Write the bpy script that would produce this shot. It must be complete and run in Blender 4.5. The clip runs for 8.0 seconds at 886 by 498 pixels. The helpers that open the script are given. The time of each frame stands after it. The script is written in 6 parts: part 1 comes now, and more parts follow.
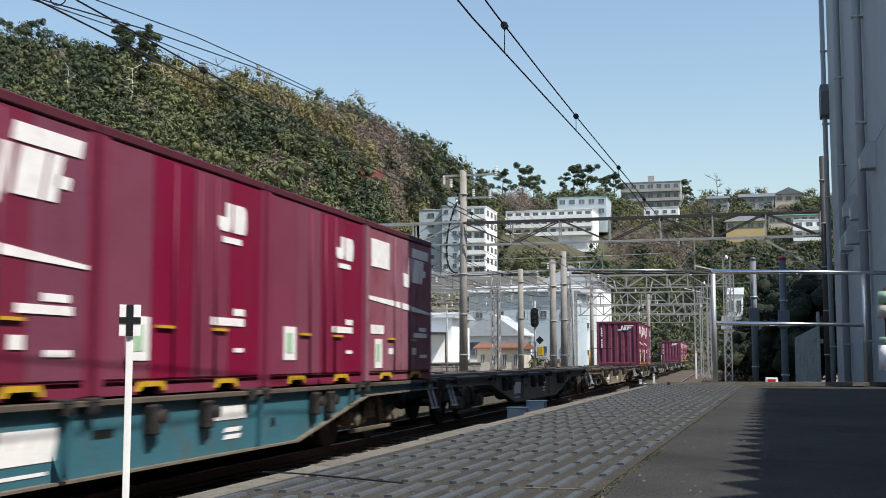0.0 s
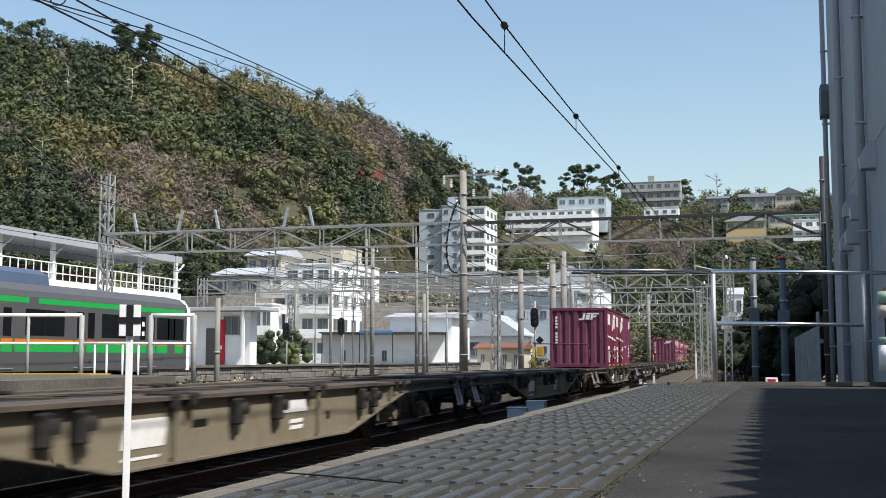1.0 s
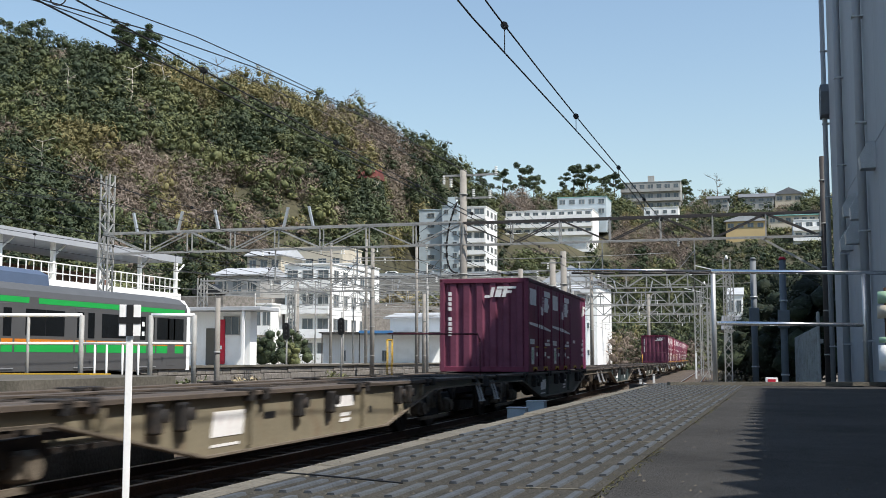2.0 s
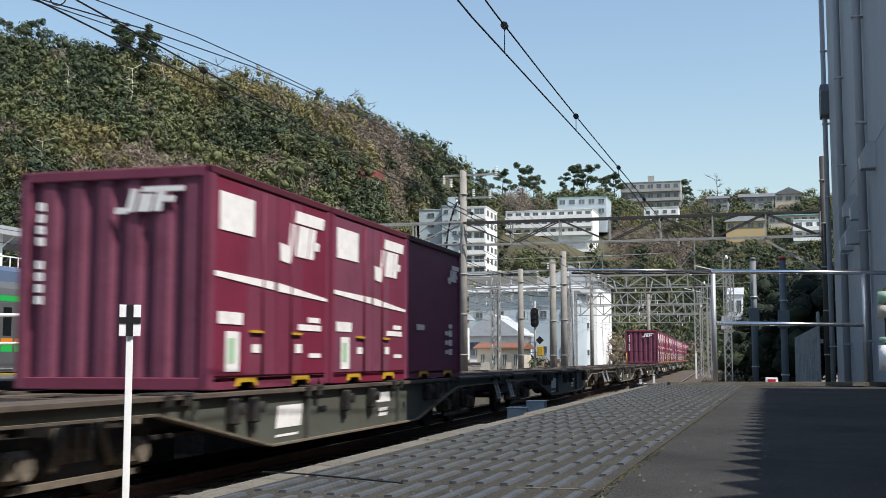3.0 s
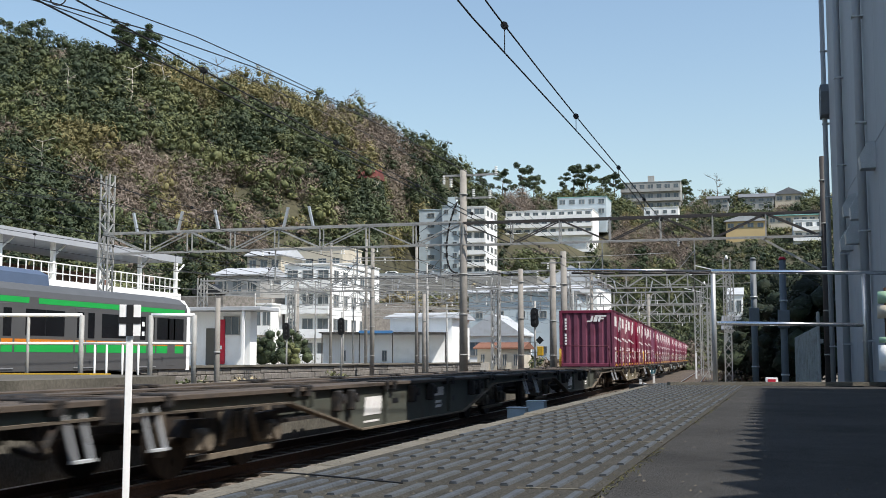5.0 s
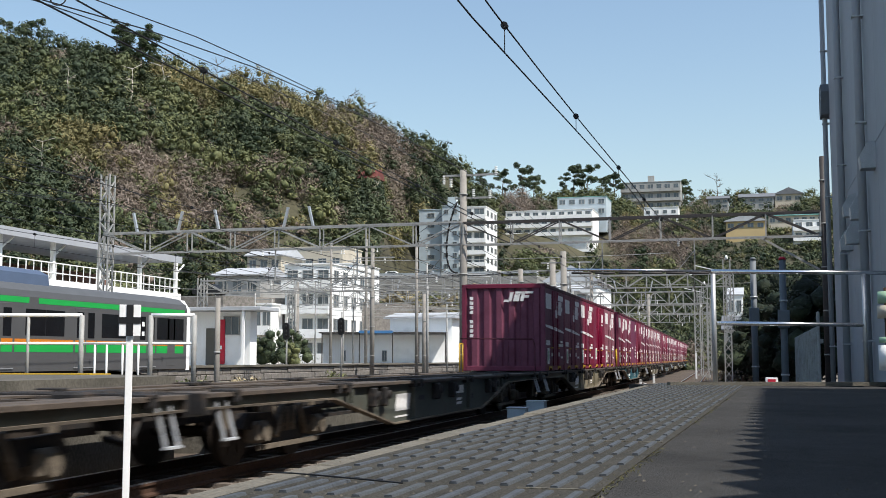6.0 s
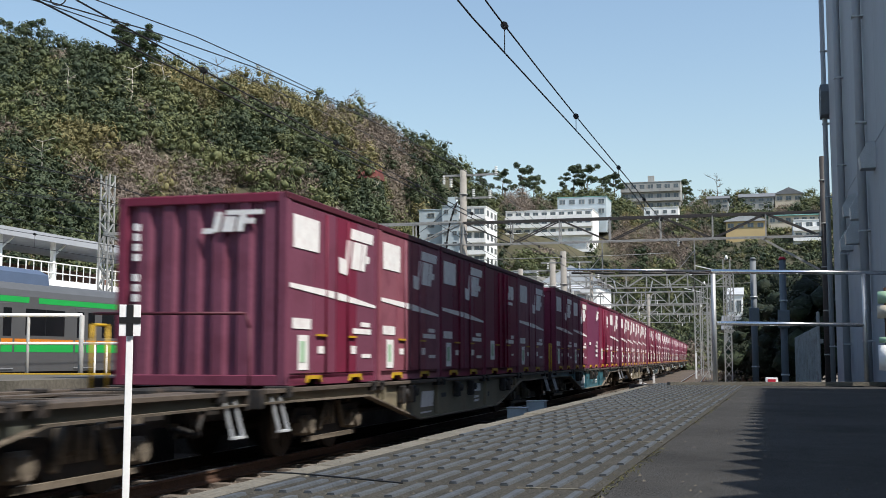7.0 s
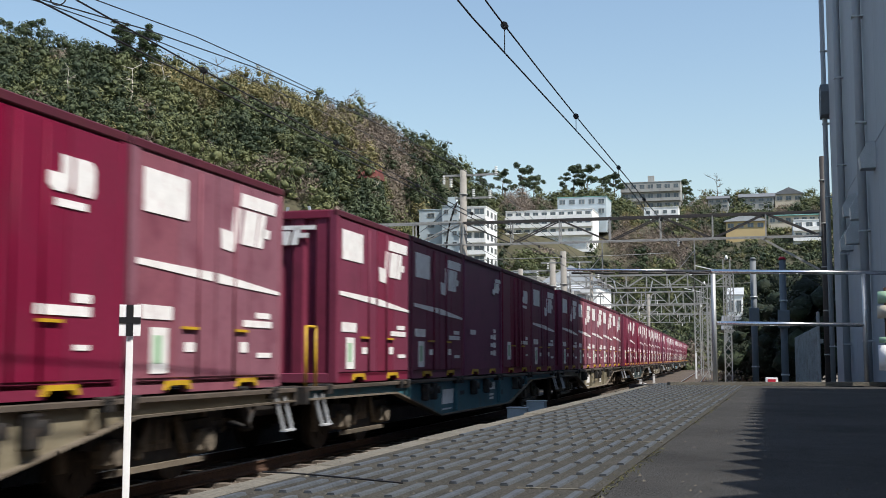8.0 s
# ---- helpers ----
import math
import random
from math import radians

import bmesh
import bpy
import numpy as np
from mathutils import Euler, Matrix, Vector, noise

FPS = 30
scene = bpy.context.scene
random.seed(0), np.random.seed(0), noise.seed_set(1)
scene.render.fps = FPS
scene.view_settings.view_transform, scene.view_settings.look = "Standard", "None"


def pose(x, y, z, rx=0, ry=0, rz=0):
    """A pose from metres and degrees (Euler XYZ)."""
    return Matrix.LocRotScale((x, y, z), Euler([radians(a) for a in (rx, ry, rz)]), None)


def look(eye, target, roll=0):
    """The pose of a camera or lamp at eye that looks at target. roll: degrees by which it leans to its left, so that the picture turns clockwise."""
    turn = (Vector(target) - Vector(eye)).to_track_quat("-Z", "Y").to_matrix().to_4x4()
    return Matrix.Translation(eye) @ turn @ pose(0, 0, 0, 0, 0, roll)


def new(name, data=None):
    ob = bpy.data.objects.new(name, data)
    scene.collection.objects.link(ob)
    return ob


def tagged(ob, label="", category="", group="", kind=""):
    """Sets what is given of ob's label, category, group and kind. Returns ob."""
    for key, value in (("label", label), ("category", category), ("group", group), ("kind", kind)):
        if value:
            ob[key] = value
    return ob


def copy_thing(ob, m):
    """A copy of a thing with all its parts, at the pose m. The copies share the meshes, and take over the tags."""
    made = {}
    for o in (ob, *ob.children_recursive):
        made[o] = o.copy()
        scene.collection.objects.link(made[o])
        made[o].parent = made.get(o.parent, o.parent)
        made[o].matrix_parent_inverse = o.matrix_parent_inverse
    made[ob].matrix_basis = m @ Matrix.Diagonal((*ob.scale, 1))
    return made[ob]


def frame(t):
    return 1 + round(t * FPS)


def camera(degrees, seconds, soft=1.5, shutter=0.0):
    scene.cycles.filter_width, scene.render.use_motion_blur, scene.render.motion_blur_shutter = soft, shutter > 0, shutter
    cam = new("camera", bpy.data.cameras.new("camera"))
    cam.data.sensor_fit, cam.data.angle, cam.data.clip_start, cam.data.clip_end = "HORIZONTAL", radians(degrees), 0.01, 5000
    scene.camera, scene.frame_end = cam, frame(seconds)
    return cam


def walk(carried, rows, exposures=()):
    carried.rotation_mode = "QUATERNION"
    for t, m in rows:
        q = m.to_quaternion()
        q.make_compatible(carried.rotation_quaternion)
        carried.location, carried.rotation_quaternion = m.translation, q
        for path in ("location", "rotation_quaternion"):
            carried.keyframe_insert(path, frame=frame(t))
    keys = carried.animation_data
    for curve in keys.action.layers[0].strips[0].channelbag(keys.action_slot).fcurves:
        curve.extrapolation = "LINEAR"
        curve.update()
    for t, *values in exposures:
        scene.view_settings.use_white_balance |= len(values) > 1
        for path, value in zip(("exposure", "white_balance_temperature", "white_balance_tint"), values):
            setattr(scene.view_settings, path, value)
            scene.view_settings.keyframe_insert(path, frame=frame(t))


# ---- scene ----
# camera: it stands still, low over the platform
cam = camera(42.57, 8.0, soft=0.75, shutter=0.24)
EYE = (0.0, 0.0, 1.347)
CAM_POSE = pose(*EYE, 95.515, 0, 15.222)
walk(cam, [(0.0, CAM_POSE), (8.0, CAM_POSE)])

# daylight: high spring sun from the side and slightly from behind the camera
SUN_EL, SUN_AZ = radians(55), (0.92, -0.39)
world = bpy.data.worlds.new("world")
scene.world = world
world.use_nodes = True
wn = world.node_tree
sky = wn.nodes.new("ShaderNodeTexSky")
sky.sky_type = 'NISHITA'
sky.sun_disc = False
sky.sun_elevation = SUN_EL
sky.sun_rotation = math.atan2(SUN_AZ[0], SUN_AZ[1])
sky.air_density, sky.dust_density, sky.ozone_density = 1.4, 1.0, 2.2
wn.nodes["Background"].inputs[1].default_value = 0.126
wn.links.new(sky.outputs[0], wn.nodes["Background"].inputs[0])
sun_data = bpy.data.lights.new("sun", 'SUN')
sun_data.energy, sun_data.angle, sun_data.color = 5.0, radians(0.55), (1.0, 0.955, 0.895)
sun = new("sun", sun_data)
sun.matrix_world = look((SUN_AZ[0] * 60, SUN_AZ[1] * 60, 60 * math.tan(SUN_EL)), (0, 0, 0))
scene.view_settings.exposure = 0.33


# ---- materials ----
def material(name, color, rough=0.7, metal=0.0, vary=0.25, scale=3.0, fine=40.0, bump=0.15, random_hue=0.0, stain=None,
             stain_amount=0.4, stretch=(1, 1, 1), spec=0.4, transmission=0.0):
    """A procedural surface: base colour, large blotches, fine grain, relief and an optional stain colour."""
    m = bpy.data.materials.new(name)
    m.use_nodes = True
    nt = m.node_tree
    N, L = nt.nodes, nt.links
    b = N["Principled BSDF"]
    b.inputs["Roughness"].default_value = rough
    b.inputs["Metallic"].default_value = metal
    b.inputs["Specular IOR Level"].default_value = spec
    if transmission:
        b.inputs["Transmission Weight"].default_value = transmission
    tc = N.new("ShaderNodeTexCoord")
    mp = N.new("ShaderNodeMapping")
    mp.inputs["Scale"].default_value = stretch
    L.new(tc.outputs["Object"], mp.inputs[0])
    n1 = N.new("ShaderNodeTexNoise")
    n1.inputs["Scale"].default_value, n1.inputs["Detail"].default_value = scale, 6
    n2 = N.new("ShaderNodeTexNoise")
    n2.inputs["Scale"].default_value, n2.inputs["Detail"].default_value = fine, 4
    L.new(mp.outputs[0], n1.inputs[0])
    L.new(mp.outputs[0], n2.inputs[0])
    add = N.new("ShaderNodeMath")
    add.operation = 'ADD'
    L.new(n1.outputs[0], add.inputs[0])
    L.new(n2.outputs[0], add.inputs[1])
    mr = N.new("ShaderNodeMapRange")
    mr.inputs[1].default_value, mr.inputs[2].default_value = 0.65, 1.35
    mr.inputs[3].default_value, mr.inputs[4].default_value = 1 - vary, 1 + vary
    L.new(add.outputs[0], mr.inputs[0])
    hsv = N.new("ShaderNodeHueSaturation")
    hsv.inputs["Color"].default_value = (*color, 1)
    L.new(mr.outputs[0], hsv.inputs["Value"])
    if random_hue:
        oi = N.new("ShaderNodeObjectInfo")
        r2 = N.new("ShaderNodeMapRange")
        r2.inputs[3].default_value, r2.inputs[4].default_value = 0.5 - random_hue, 0.5 + random_hue
        L.new(oi.outputs["Random"], r2.inputs[0])
        L.new(r2.outputs[0], hsv.inputs["Hue"])
        r3 = N.new("ShaderNodeMapRange")
        r3.inputs[3].default_value, r3.inputs[4].default_value = 0.8, 1.1
        L.new(oi.outputs["Random"], r3.inputs[0])
        L.new(r3.outputs[0], hsv.inputs["Saturation"])
    out = hsv.outputs[0]
    if stain:
        n3 = N.new("ShaderNodeTexNoise")
        n3.inputs["Scale"].default_value, n3.inputs["Detail"].default_value = scale * 1.7, 8
        L.new(mp.outputs[0], n3.inputs[0])
        cr = N.new("ShaderNodeMapRange")
        cr.inputs[1].default_value, cr.inputs[2].default_value = 0.52, 0.72
        cr.inputs[4].default_value = stain_amount
        L.new(n3.outputs[0], cr.inputs[0])
        mix = N.new("ShaderNodeMix")
        mix.data_type = 'RGBA'
        mix.inputs["B"].default_value = (*stain, 1)
        L.new(cr.outputs[0], mix.inputs["Factor"])
        L.new(out, mix.inputs["A"])
        out = mix.outputs["Result"]
    L.new(out, b.inputs["Base Color"])
    if bump:
        bp = N.new("ShaderNodeBump")
        bp.inputs["Strength"].default_value, bp.inputs["Distance"].default_value = bump, 0.02
        L.new(n2.outputs[0], bp.inputs["Height"])
        L.new(bp.outputs[0], b.inputs["Normal"])
    return m


def leaf_material(name, color, color2, fine=2.6):
    """Foliage that differs from clump to clump."""
    m = bpy.data.materials.new(name)
    m.use_nodes = True
    N, L = m.node_tree.nodes, m.node_tree.links
    b = N["Principled BSDF"]
    b.inputs["Roughness"].default_value = 0.65
    b.inputs["Specular IOR Level"].default_value = 0.25
    g = N.new("ShaderNodeAttribute")
    g.attribute_name = "tint"
    mix = N.new("ShaderNodeMix")
    mix.data_type = 'RGBA'
    mix.inputs["A"].default_value, mix.inputs["B"].default_value = (*color, 1), (*color2, 1)
    L.new(g.outputs["Fac"], mix.inputs["Factor"])
    tc = N.new("ShaderNodeTexCoord")
    n = N.new("ShaderNodeTexNoise")
    n.inputs["Scale"].default_value, n.inputs["Detail"].default_value = 0.09, 3
    f = N.new("ShaderNodeTexNoise")
    f.inputs["Scale"].default_value, f.inputs["Detail"].default_value, f.inputs["Roughness"].default_value = fine, 4, 0.7
    L.new(tc.outputs["Object"], n.inputs[0])
    L.new(tc.outputs["Object"], f.inputs[0])
    add = N.new("ShaderNodeMath")
    add.operation = 'MULTIPLY_ADD'
    add.inputs[1].default_value = 2.2
    L.new(f.outputs[0], add.inputs[0])
    L.new(n.outputs[0], add.inputs[2])
    mr = N.new("ShaderNodeMapRange")
    mr.inputs[1].default_value, mr.inputs[2].default_value = 1.1, 2.1
    mr.inputs[3].default_value, mr.inputs[4].default_value = 0.6, 1.4
    L.new(add.outputs[0], mr.inputs[0])
    hsv = N.new("ShaderNodeHueSaturation")
    L.new(mix.outputs["Result"], hsv.inputs["Color"])
    L.new(mr.outputs[0], hsv.inputs["Value"])
    L.new(hsv.outputs[0], b.inputs["Base Color"])
    bp = N.new("ShaderNodeBump")
    bp.inputs["Strength"].default_value, bp.inputs["Distance"].default_value = 0.5, 0.25
    L.new(f.outputs[0], bp.inputs["Height"])
    L.new(bp.outputs[0], b.inputs["Normal"])
    return m


RED = material("container_red", (0.163, 0.0268, 0.0578), 0.5, vary=0.14, scale=1.2, fine=18, bump=0.05, random_hue=0.012, stain=(0.092, 0.0212, 0.0353), stain_amount=0.5, spec=0.2)
CRIMSON = material("container_crimson", (0.173, 0.0169, 0.048), 0.48, vary=0.12, scale=1.0, fine=18, bump=0.05, random_hue=0.008, stain=(0.141, 0.0212, 0.0423), spec=0.2)
FADED = material("container_faded", (0.225, 0.0776, 0.106), 0.55, vary=0.14, scale=1.5, fine=18, bump=0.05, random_hue=0.012, stain=(0.113, 0.0212, 0.0423), stain_amount=0.5, spec=0.2)
VIOLET = material("container_violet", (0.163, 0.0388, 0.0877), 0.45, vary=0.12, scale=1.2, fine=18, bump=0.05, stain=(0.092, 0.0212, 0.0494), spec=0.2)
DARK_RED = material("dark_red_edge", (0.0738, 0.00984, 0.0205), 0.6, vary=0.3, scale=4, stain=(0.0656, 0.0246, 0.0123))
WHITE_PAINT = material("white_marking", (0.78, 0.77, 0.75), 0.5, vary=0.10, scale=6, bump=0.03, stain=(0.5, 0.36, 0.36), stain_amount=0.35)
YELLOW = material("yellow_paint", (0.508, 0.312, 0.0164), 0.5, vary=0.2, scale=6, stain=(0.164, 0.0984, 0.0328))
LABEL_GREEN = material("label_green", (0.344, 0.508, 0.344), 0.5, vary=0.15, scale=5, bump=0.0)
TEAL = material("wagon_teal", (0.0369, 0.123, 0.156), 0.5, vary=0.2, scale=1.6, fine=25, stain=(0.082, 0.082, 0.0738), stain_amount=0.55)
GREY_WAGON = material("wagon_grey", (0.074, 0.0789, 0.0648), 0.6, vary=0.2, scale=1.6, fine=25, stain=(0.0705, 0.0529, 0.0353), stain_amount=0.6)
TAN_WAGON = material("wagon_tan", (0.193, 0.168, 0.115), 0.65, vary=0.2, scale=1.6, fine=25, stain=(0.164, 0.115, 0.0738), stain_amount=0.6)
BLUEGREY_WAGON = material("wagon_bluegrey", (0.0492, 0.0722, 0.0754), 0.55, vary=0.2, scale=1.6, fine=25, stain=(0.0984, 0.0738, 0.0492), stain_amount=0.5)
GRIME = material("grimy_steel", (0.018, 0.0164, 0.0156), 0.75, vary=0.4, scale=5, bump=0.3, stain=(0.0738, 0.0492, 0.0328), stain_amount=0.6)
DUST = material("dusty_steel", (0.139, 0.115, 0.0861), 0.85, vary=0.35, scale=7, bump=0.3, stain=(0.0574, 0.041, 0.0287), stain_amount=0.7)
DECK_TOP = material("deck_rust", (0.082, 0.064, 0.0492), 0.8, vary=0.35, scale=3, bump=0.3, stain=(0.0492, 0.041, 0.0369), stain_amount=0.7)
RAIL_RUST = material("rail_rust", (0.0697, 0.0369, 0.023), 0.8, vary=0.3, scale=6, bump=0.2)
WHEEL = material("wheel_steel", (0.0369, 0.0287, 0.023), 0.7, 0.2, vary=0.35, scale=8, bump=0.1, stain=(0.0738, 0.0492, 0.0328), stain_amount=0.5)
RAIL_STEEL = material("rail_steel", (0.45, 0.43, 0.42), 0.3, 0.9, vary=0.15, scale=8, bump=0.05)
BALLAST = material("ballast", (0.0779, 0.0599, 0.0443), 0.95, vary=0.55, scale=1.2, fine=22, bump=1.0, stain=(0.0738, 0.0492, 0.0328), stain_amount=0.6)
STONE_BITS = material("ballast_stone", (0.18, 0.148, 0.115), 0.95, vary=0.5, scale=14, bump=0.6)
SLEEPER = material("concrete_sleeper", (0.139, 0.115, 0.0943), 0.9, vary=0.3, scale=5, bump=0.4, stain=(0.0984, 0.0574, 0.0328))
ASPHALT = material("asphalt", (0.0492, 0.0476, 0.0451), 0.9, vary=0.5, scale=1.3, fine=140, bump=0.9, stain=(0.0697, 0.0672, 0.0615), stain_amount=0.5, spec=0.16)
PAVER = material("paver_mortar", (0.0574, 0.0541, 0.0459), 0.92, vary=0.45, scale=3.0, fine=90, bump=0.8, stain=(0.0369, 0.0369, 0.0344), stain_amount=0.7, spec=0.12)
PAVER_BAR = material("paver_bar", (0.0541, 0.0623, 0.0705), 0.75, vary=0.3, scale=9, fine=60, bump=0.4, random_hue=0.01)
KERB_CONCRETE = material("kerb_concrete", (0.131, 0.119, 0.0943), 0.92, vary=0.35, scale=3, fine=50, bump=0.6, stain=(0.082, 0.0738, 0.0574), stain_amount=0.6)
MOSS = leaf_material("moss", (0.0984, 0.0943, 0.0287), (0.148, 0.131, 0.041), 30)
CONCRETE = material("concrete", (0.271, 0.262, 0.238), 0.9, vary=0.2, scale=2, fine=40, bump=0.3, stain=(0.148, 0.139, 0.123), stain_amount=0.5)
POLE_CONCRETE = material("pole_concrete", (0.246, 0.23, 0.205), 0.9, vary=0.2, scale=3, fine=40, bump=0.2, stain=(0.18, 0.164, 0.139))
GALV = material("galvanised_steel", (0.46, 0.47, 0.48), 0.45, 0.6, vary=0.15, scale=6, bump=0.05)
DULL_STEEL = material("dull_steel", (0.328, 0.328, 0.312), 0.7, 0.1, vary=0.2, scale=4, bump=0.05, stain=(0.18, 0.139, 0.0984))
BEAM_STEEL = material("beam_steel", (0.0451, 0.041, 0.0394), 0.7, 0.0, vary=0.25, scale=4, bump=0.05, stain=(0.0984, 0.0738, 0.0574))
CHROME = material("stainless", (0.72, 0.73, 0.75), 0.22, 1.0, vary=0.06, scale=9, bump=0.0)
BLACK = material("black_paint", (0.00984, 0.00984, 0.0107), 0.5, vary=0.3, scale=5, bump=0.02)
WIRE = material("wire", (0.0246, 0.0246, 0.0262), 0.5, 0.4, vary=0.2, bump=0)
PORCELAIN = material("porcelain", (0.86, 0.86, 0.84), 0.25, vary=0.05, bump=0)
WALL_WHITE = material("wall_white", (0.84, 0.84, 0.82), 0.85, vary=0.06, scale=0.35, fine=12, bump=0.05, stain=(0.56, 0.55, 0.52), stain_amount=0.5)
WALL_CREAM = material("wall_cream", (0.508, 0.459, 0.369), 0.85, vary=0.08, scale=0.35, fine=12, bump=0.05, stain=(0.369, 0.328, 0.262), stain_amount=0.5)
WALL_GREY = material("wall_grey", (0.344, 0.344, 0.328), 0.85, vary=0.1, scale=0.4, fine=12, bump=0.05, stain=(0.213, 0.205, 0.189), stain_amount=0.5)
WALL_YELLOW = material("wall_yellow", (0.508, 0.385, 0.197), 0.85, vary=0.06, scale=0.4, bump=0.05)
WALL_BLUE = material("wall_pale_blue", (0.426, 0.492, 0.525), 0.8, vary=0.07, scale=0.35, bump=0.05, stain=(0.344, 0.385, 0.41))
PANEL_WALL = material("panel_wall", (0.344, 0.357, 0.377), 0.6, vary=0.07, scale=0.5, fine=15, bump=0.04, stain=(0.279, 0.279, 0.279), stain_amount=0.35, stretch=(1, 1, 0.3))
ROOF_GREY = material("roof_grey", (0.131, 0.139, 0.148), 0.7, vary=0.2, scale=1.5, bump=0.2)
ROOF_RED = material("roof_red", (0.131, 0.0369, 0.0287), 0.7, vary=0.2, scale=1.5, bump=0.2)
ROOF_ORANGE = material("roof_orange", (0.18, 0.082, 0.0492), 0.7, vary=0.2, scale=1.5, bump=0.2)
ROOF_TEAL = material("roof_teal", (0.148, 0.344, 0.312), 0.6, vary=0.15, scale=1.0, bump=0.1)
ROOF_BLUE = material("roof_blue", (0.0492, 0.164, 0.344), 0.5, vary=0.15, scale=1.0, bump=0.1)
ROOF_PALE = material("roof_pale", (0.41, 0.426, 0.443), 0.6, vary=0.12, scale=1.0, bump=0.1, stain=(0.287, 0.279, 0.262))
GLASS = material("window_glass", (0.05, 0.06, 0.07), 0.08, vary=0.4, scale=0.8, bump=0.0, spec=0.8)
# the posts' shade is put into this darker grey; the rain head shares it
POST_GREY = material("post_grey", (0.139, 0.156, 0.172), 0.6, vary=0.15, scale=4, bump=0.05)
DARK_GLASS = material("train_glass", (0.00984, 0.0115, 0.0131), 0.1, vary=0.3, scale=0.8, bump=0.0, spec=0.3)
SLAB = material("old_slab", (0.0984, 0.0902, 0.0738), 0.95, vary=0.4, scale=1.2, fine=20, bump=0.5, stain=(0.0492, 0.0492, 0.0369), stain_amount=0.6)
CAR_GREY = material("train_grey", (0.111, 0.111, 0.111), 0.45, 0.3, vary=0.08, scale=2, bump=0.02)
FAR_GLASS = material("far_window_glass", (0.107, 0.131, 0.148), 0.15, vary=0.5, scale=0.5, bump=0.0, spec=0.6)
CAR_ROOF = material("train_roof", (0.082, 0.0861, 0.0902), 0.6, vary=0.15, scale=2, bump=0.05)
CAR_GREEN = material("train_green", (0.0164, 0.344, 0.0656), 0.4, vary=0.06, scale=2, bump=0)
CAR_ORANGE = material("train_orange", (0.615, 0.189, 0.0164), 0.4, vary=0.06, scale=2, bump=0)
AC_BLUE = material("aircon_cover", (0.0984, 0.131, 0.197), 0.4, 0.3, vary=0.1, scale=2, bump=0.02)
POSTER_RED = material("poster_red", (0.508, 0.0164, 0.041), 0.5, vary=0.1, bump=0)
STONE_WALL = material("stone_wall", (0.18, 0.164, 0.148), 0.95, vary=0.5, scale=2.5, fine=20, bump=0.9, stain=(0.0656, 0.0738, 0.041), stain_amount=0.6)
SOIL = material("hill_soil", (0.0558, 0.0525, 0.0295), 0.95, vary=0.5, scale=0.05, fine=1.5, bump=0.5, stain=(0.082, 0.0697, 0.041), stain_amount=0.6)
GROUND = material("ground_earth", (0.139, 0.119, 0.0902), 0.95, vary=0.4, scale=0.15, fine=6, bump=0.6, stain=(0.082, 0.0738, 0.0492))
BARK = material("bark", (0.131, 0.107, 0.082), 0.9, vary=0.3, scale=2, bump=0.3)
DEAD_WOOD = material("dead_wood", (0.369, 0.336, 0.287), 0.9, vary=0.2, scale=2, bump=0.2)
# leaf colours of the hill hold a little extra blue, put in as haze
LEAF_DARK = leaf_material("leaf_dark", (0.0258, 0.0404, 0.0212), (0.0625, 0.0781, 0.0367), 2.6)
LEAF_MID = leaf_material("leaf_mid", (0.064, 0.08, 0.0352), (0.123, 0.13, 0.0533), 2.6)
LEAF_OLIVE = leaf_material("leaf_olive", (0.112, 0.105, 0.0447), (0.208, 0.179, 0.0789), 2.6)
LEAF_BROWN = leaf_material("leaf_brown", (0.133, 0.107, 0.0832), (0.234, 0.186, 0.15), 4.0)
LEAF_PINE = leaf_material("leaf_pine", (0.0369, 0.0574, 0.0279), (0.0738, 0.0984, 0.0451), 2.6)
# thicket leaves: the shade over them is put into this near-black green
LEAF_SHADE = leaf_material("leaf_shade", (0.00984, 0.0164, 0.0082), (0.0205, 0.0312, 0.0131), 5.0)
LEAF_DRY = leaf_material("leaf_dry", (0.213, 0.181, 0.107), (0.341, 0.287, 0.181), 2.6)


# ---- mesh helpers ----
def box(bm, x0, x1, y0, y1, z0, z1, bevel=0.0):
    v = [bm.verts.new((x, y, z)) for z in (z0, z1) for x, y in ((x0, y0), (x1, y0), (x1, y1), (x0, y1))]
    fs = [bm.faces.new([v[i] for i in f]) for f in ((3, 2, 1, 0), (4, 5, 6, 7), (0, 1, 5, 4), (1, 2, 6, 5), (2, 3, 7, 6), (3, 0, 4, 7))]
    if bevel:
        es = list({e for f in fs for e in f.edges})
        bmesh.ops.bevel(bm, geom=es, offset=bevel, segments=1, affect='EDGES')
    return v


def rod(bm, a, b, r, r2=None, n=8):
    """A round bar from a to b, tapering from r to r2."""
    a, b = Vector(a), Vector(b)
    r2 = r if r2 is None else r2
    d = (b - a)
    q = d.to_track_quat('Z', 'Y')
    rings = []
    for c, rr in ((a, r), (b, r2)):
        rings.append([bm.verts.new(c + q @ Vector((rr * math.cos(2 * math.pi * i / n), rr * math.sin(2 * math.pi * i / n), 0))) for i in range(n)])
    for i in range(n):
        f = bm.faces.new((rings[0][i], rings[0][(i + 1) % n], rings[1][(i + 1) % n], rings[1][i]))
        f.smooth = True
    bm.faces.new(rings[0][::-1])
    bm.faces.new(rings[1])


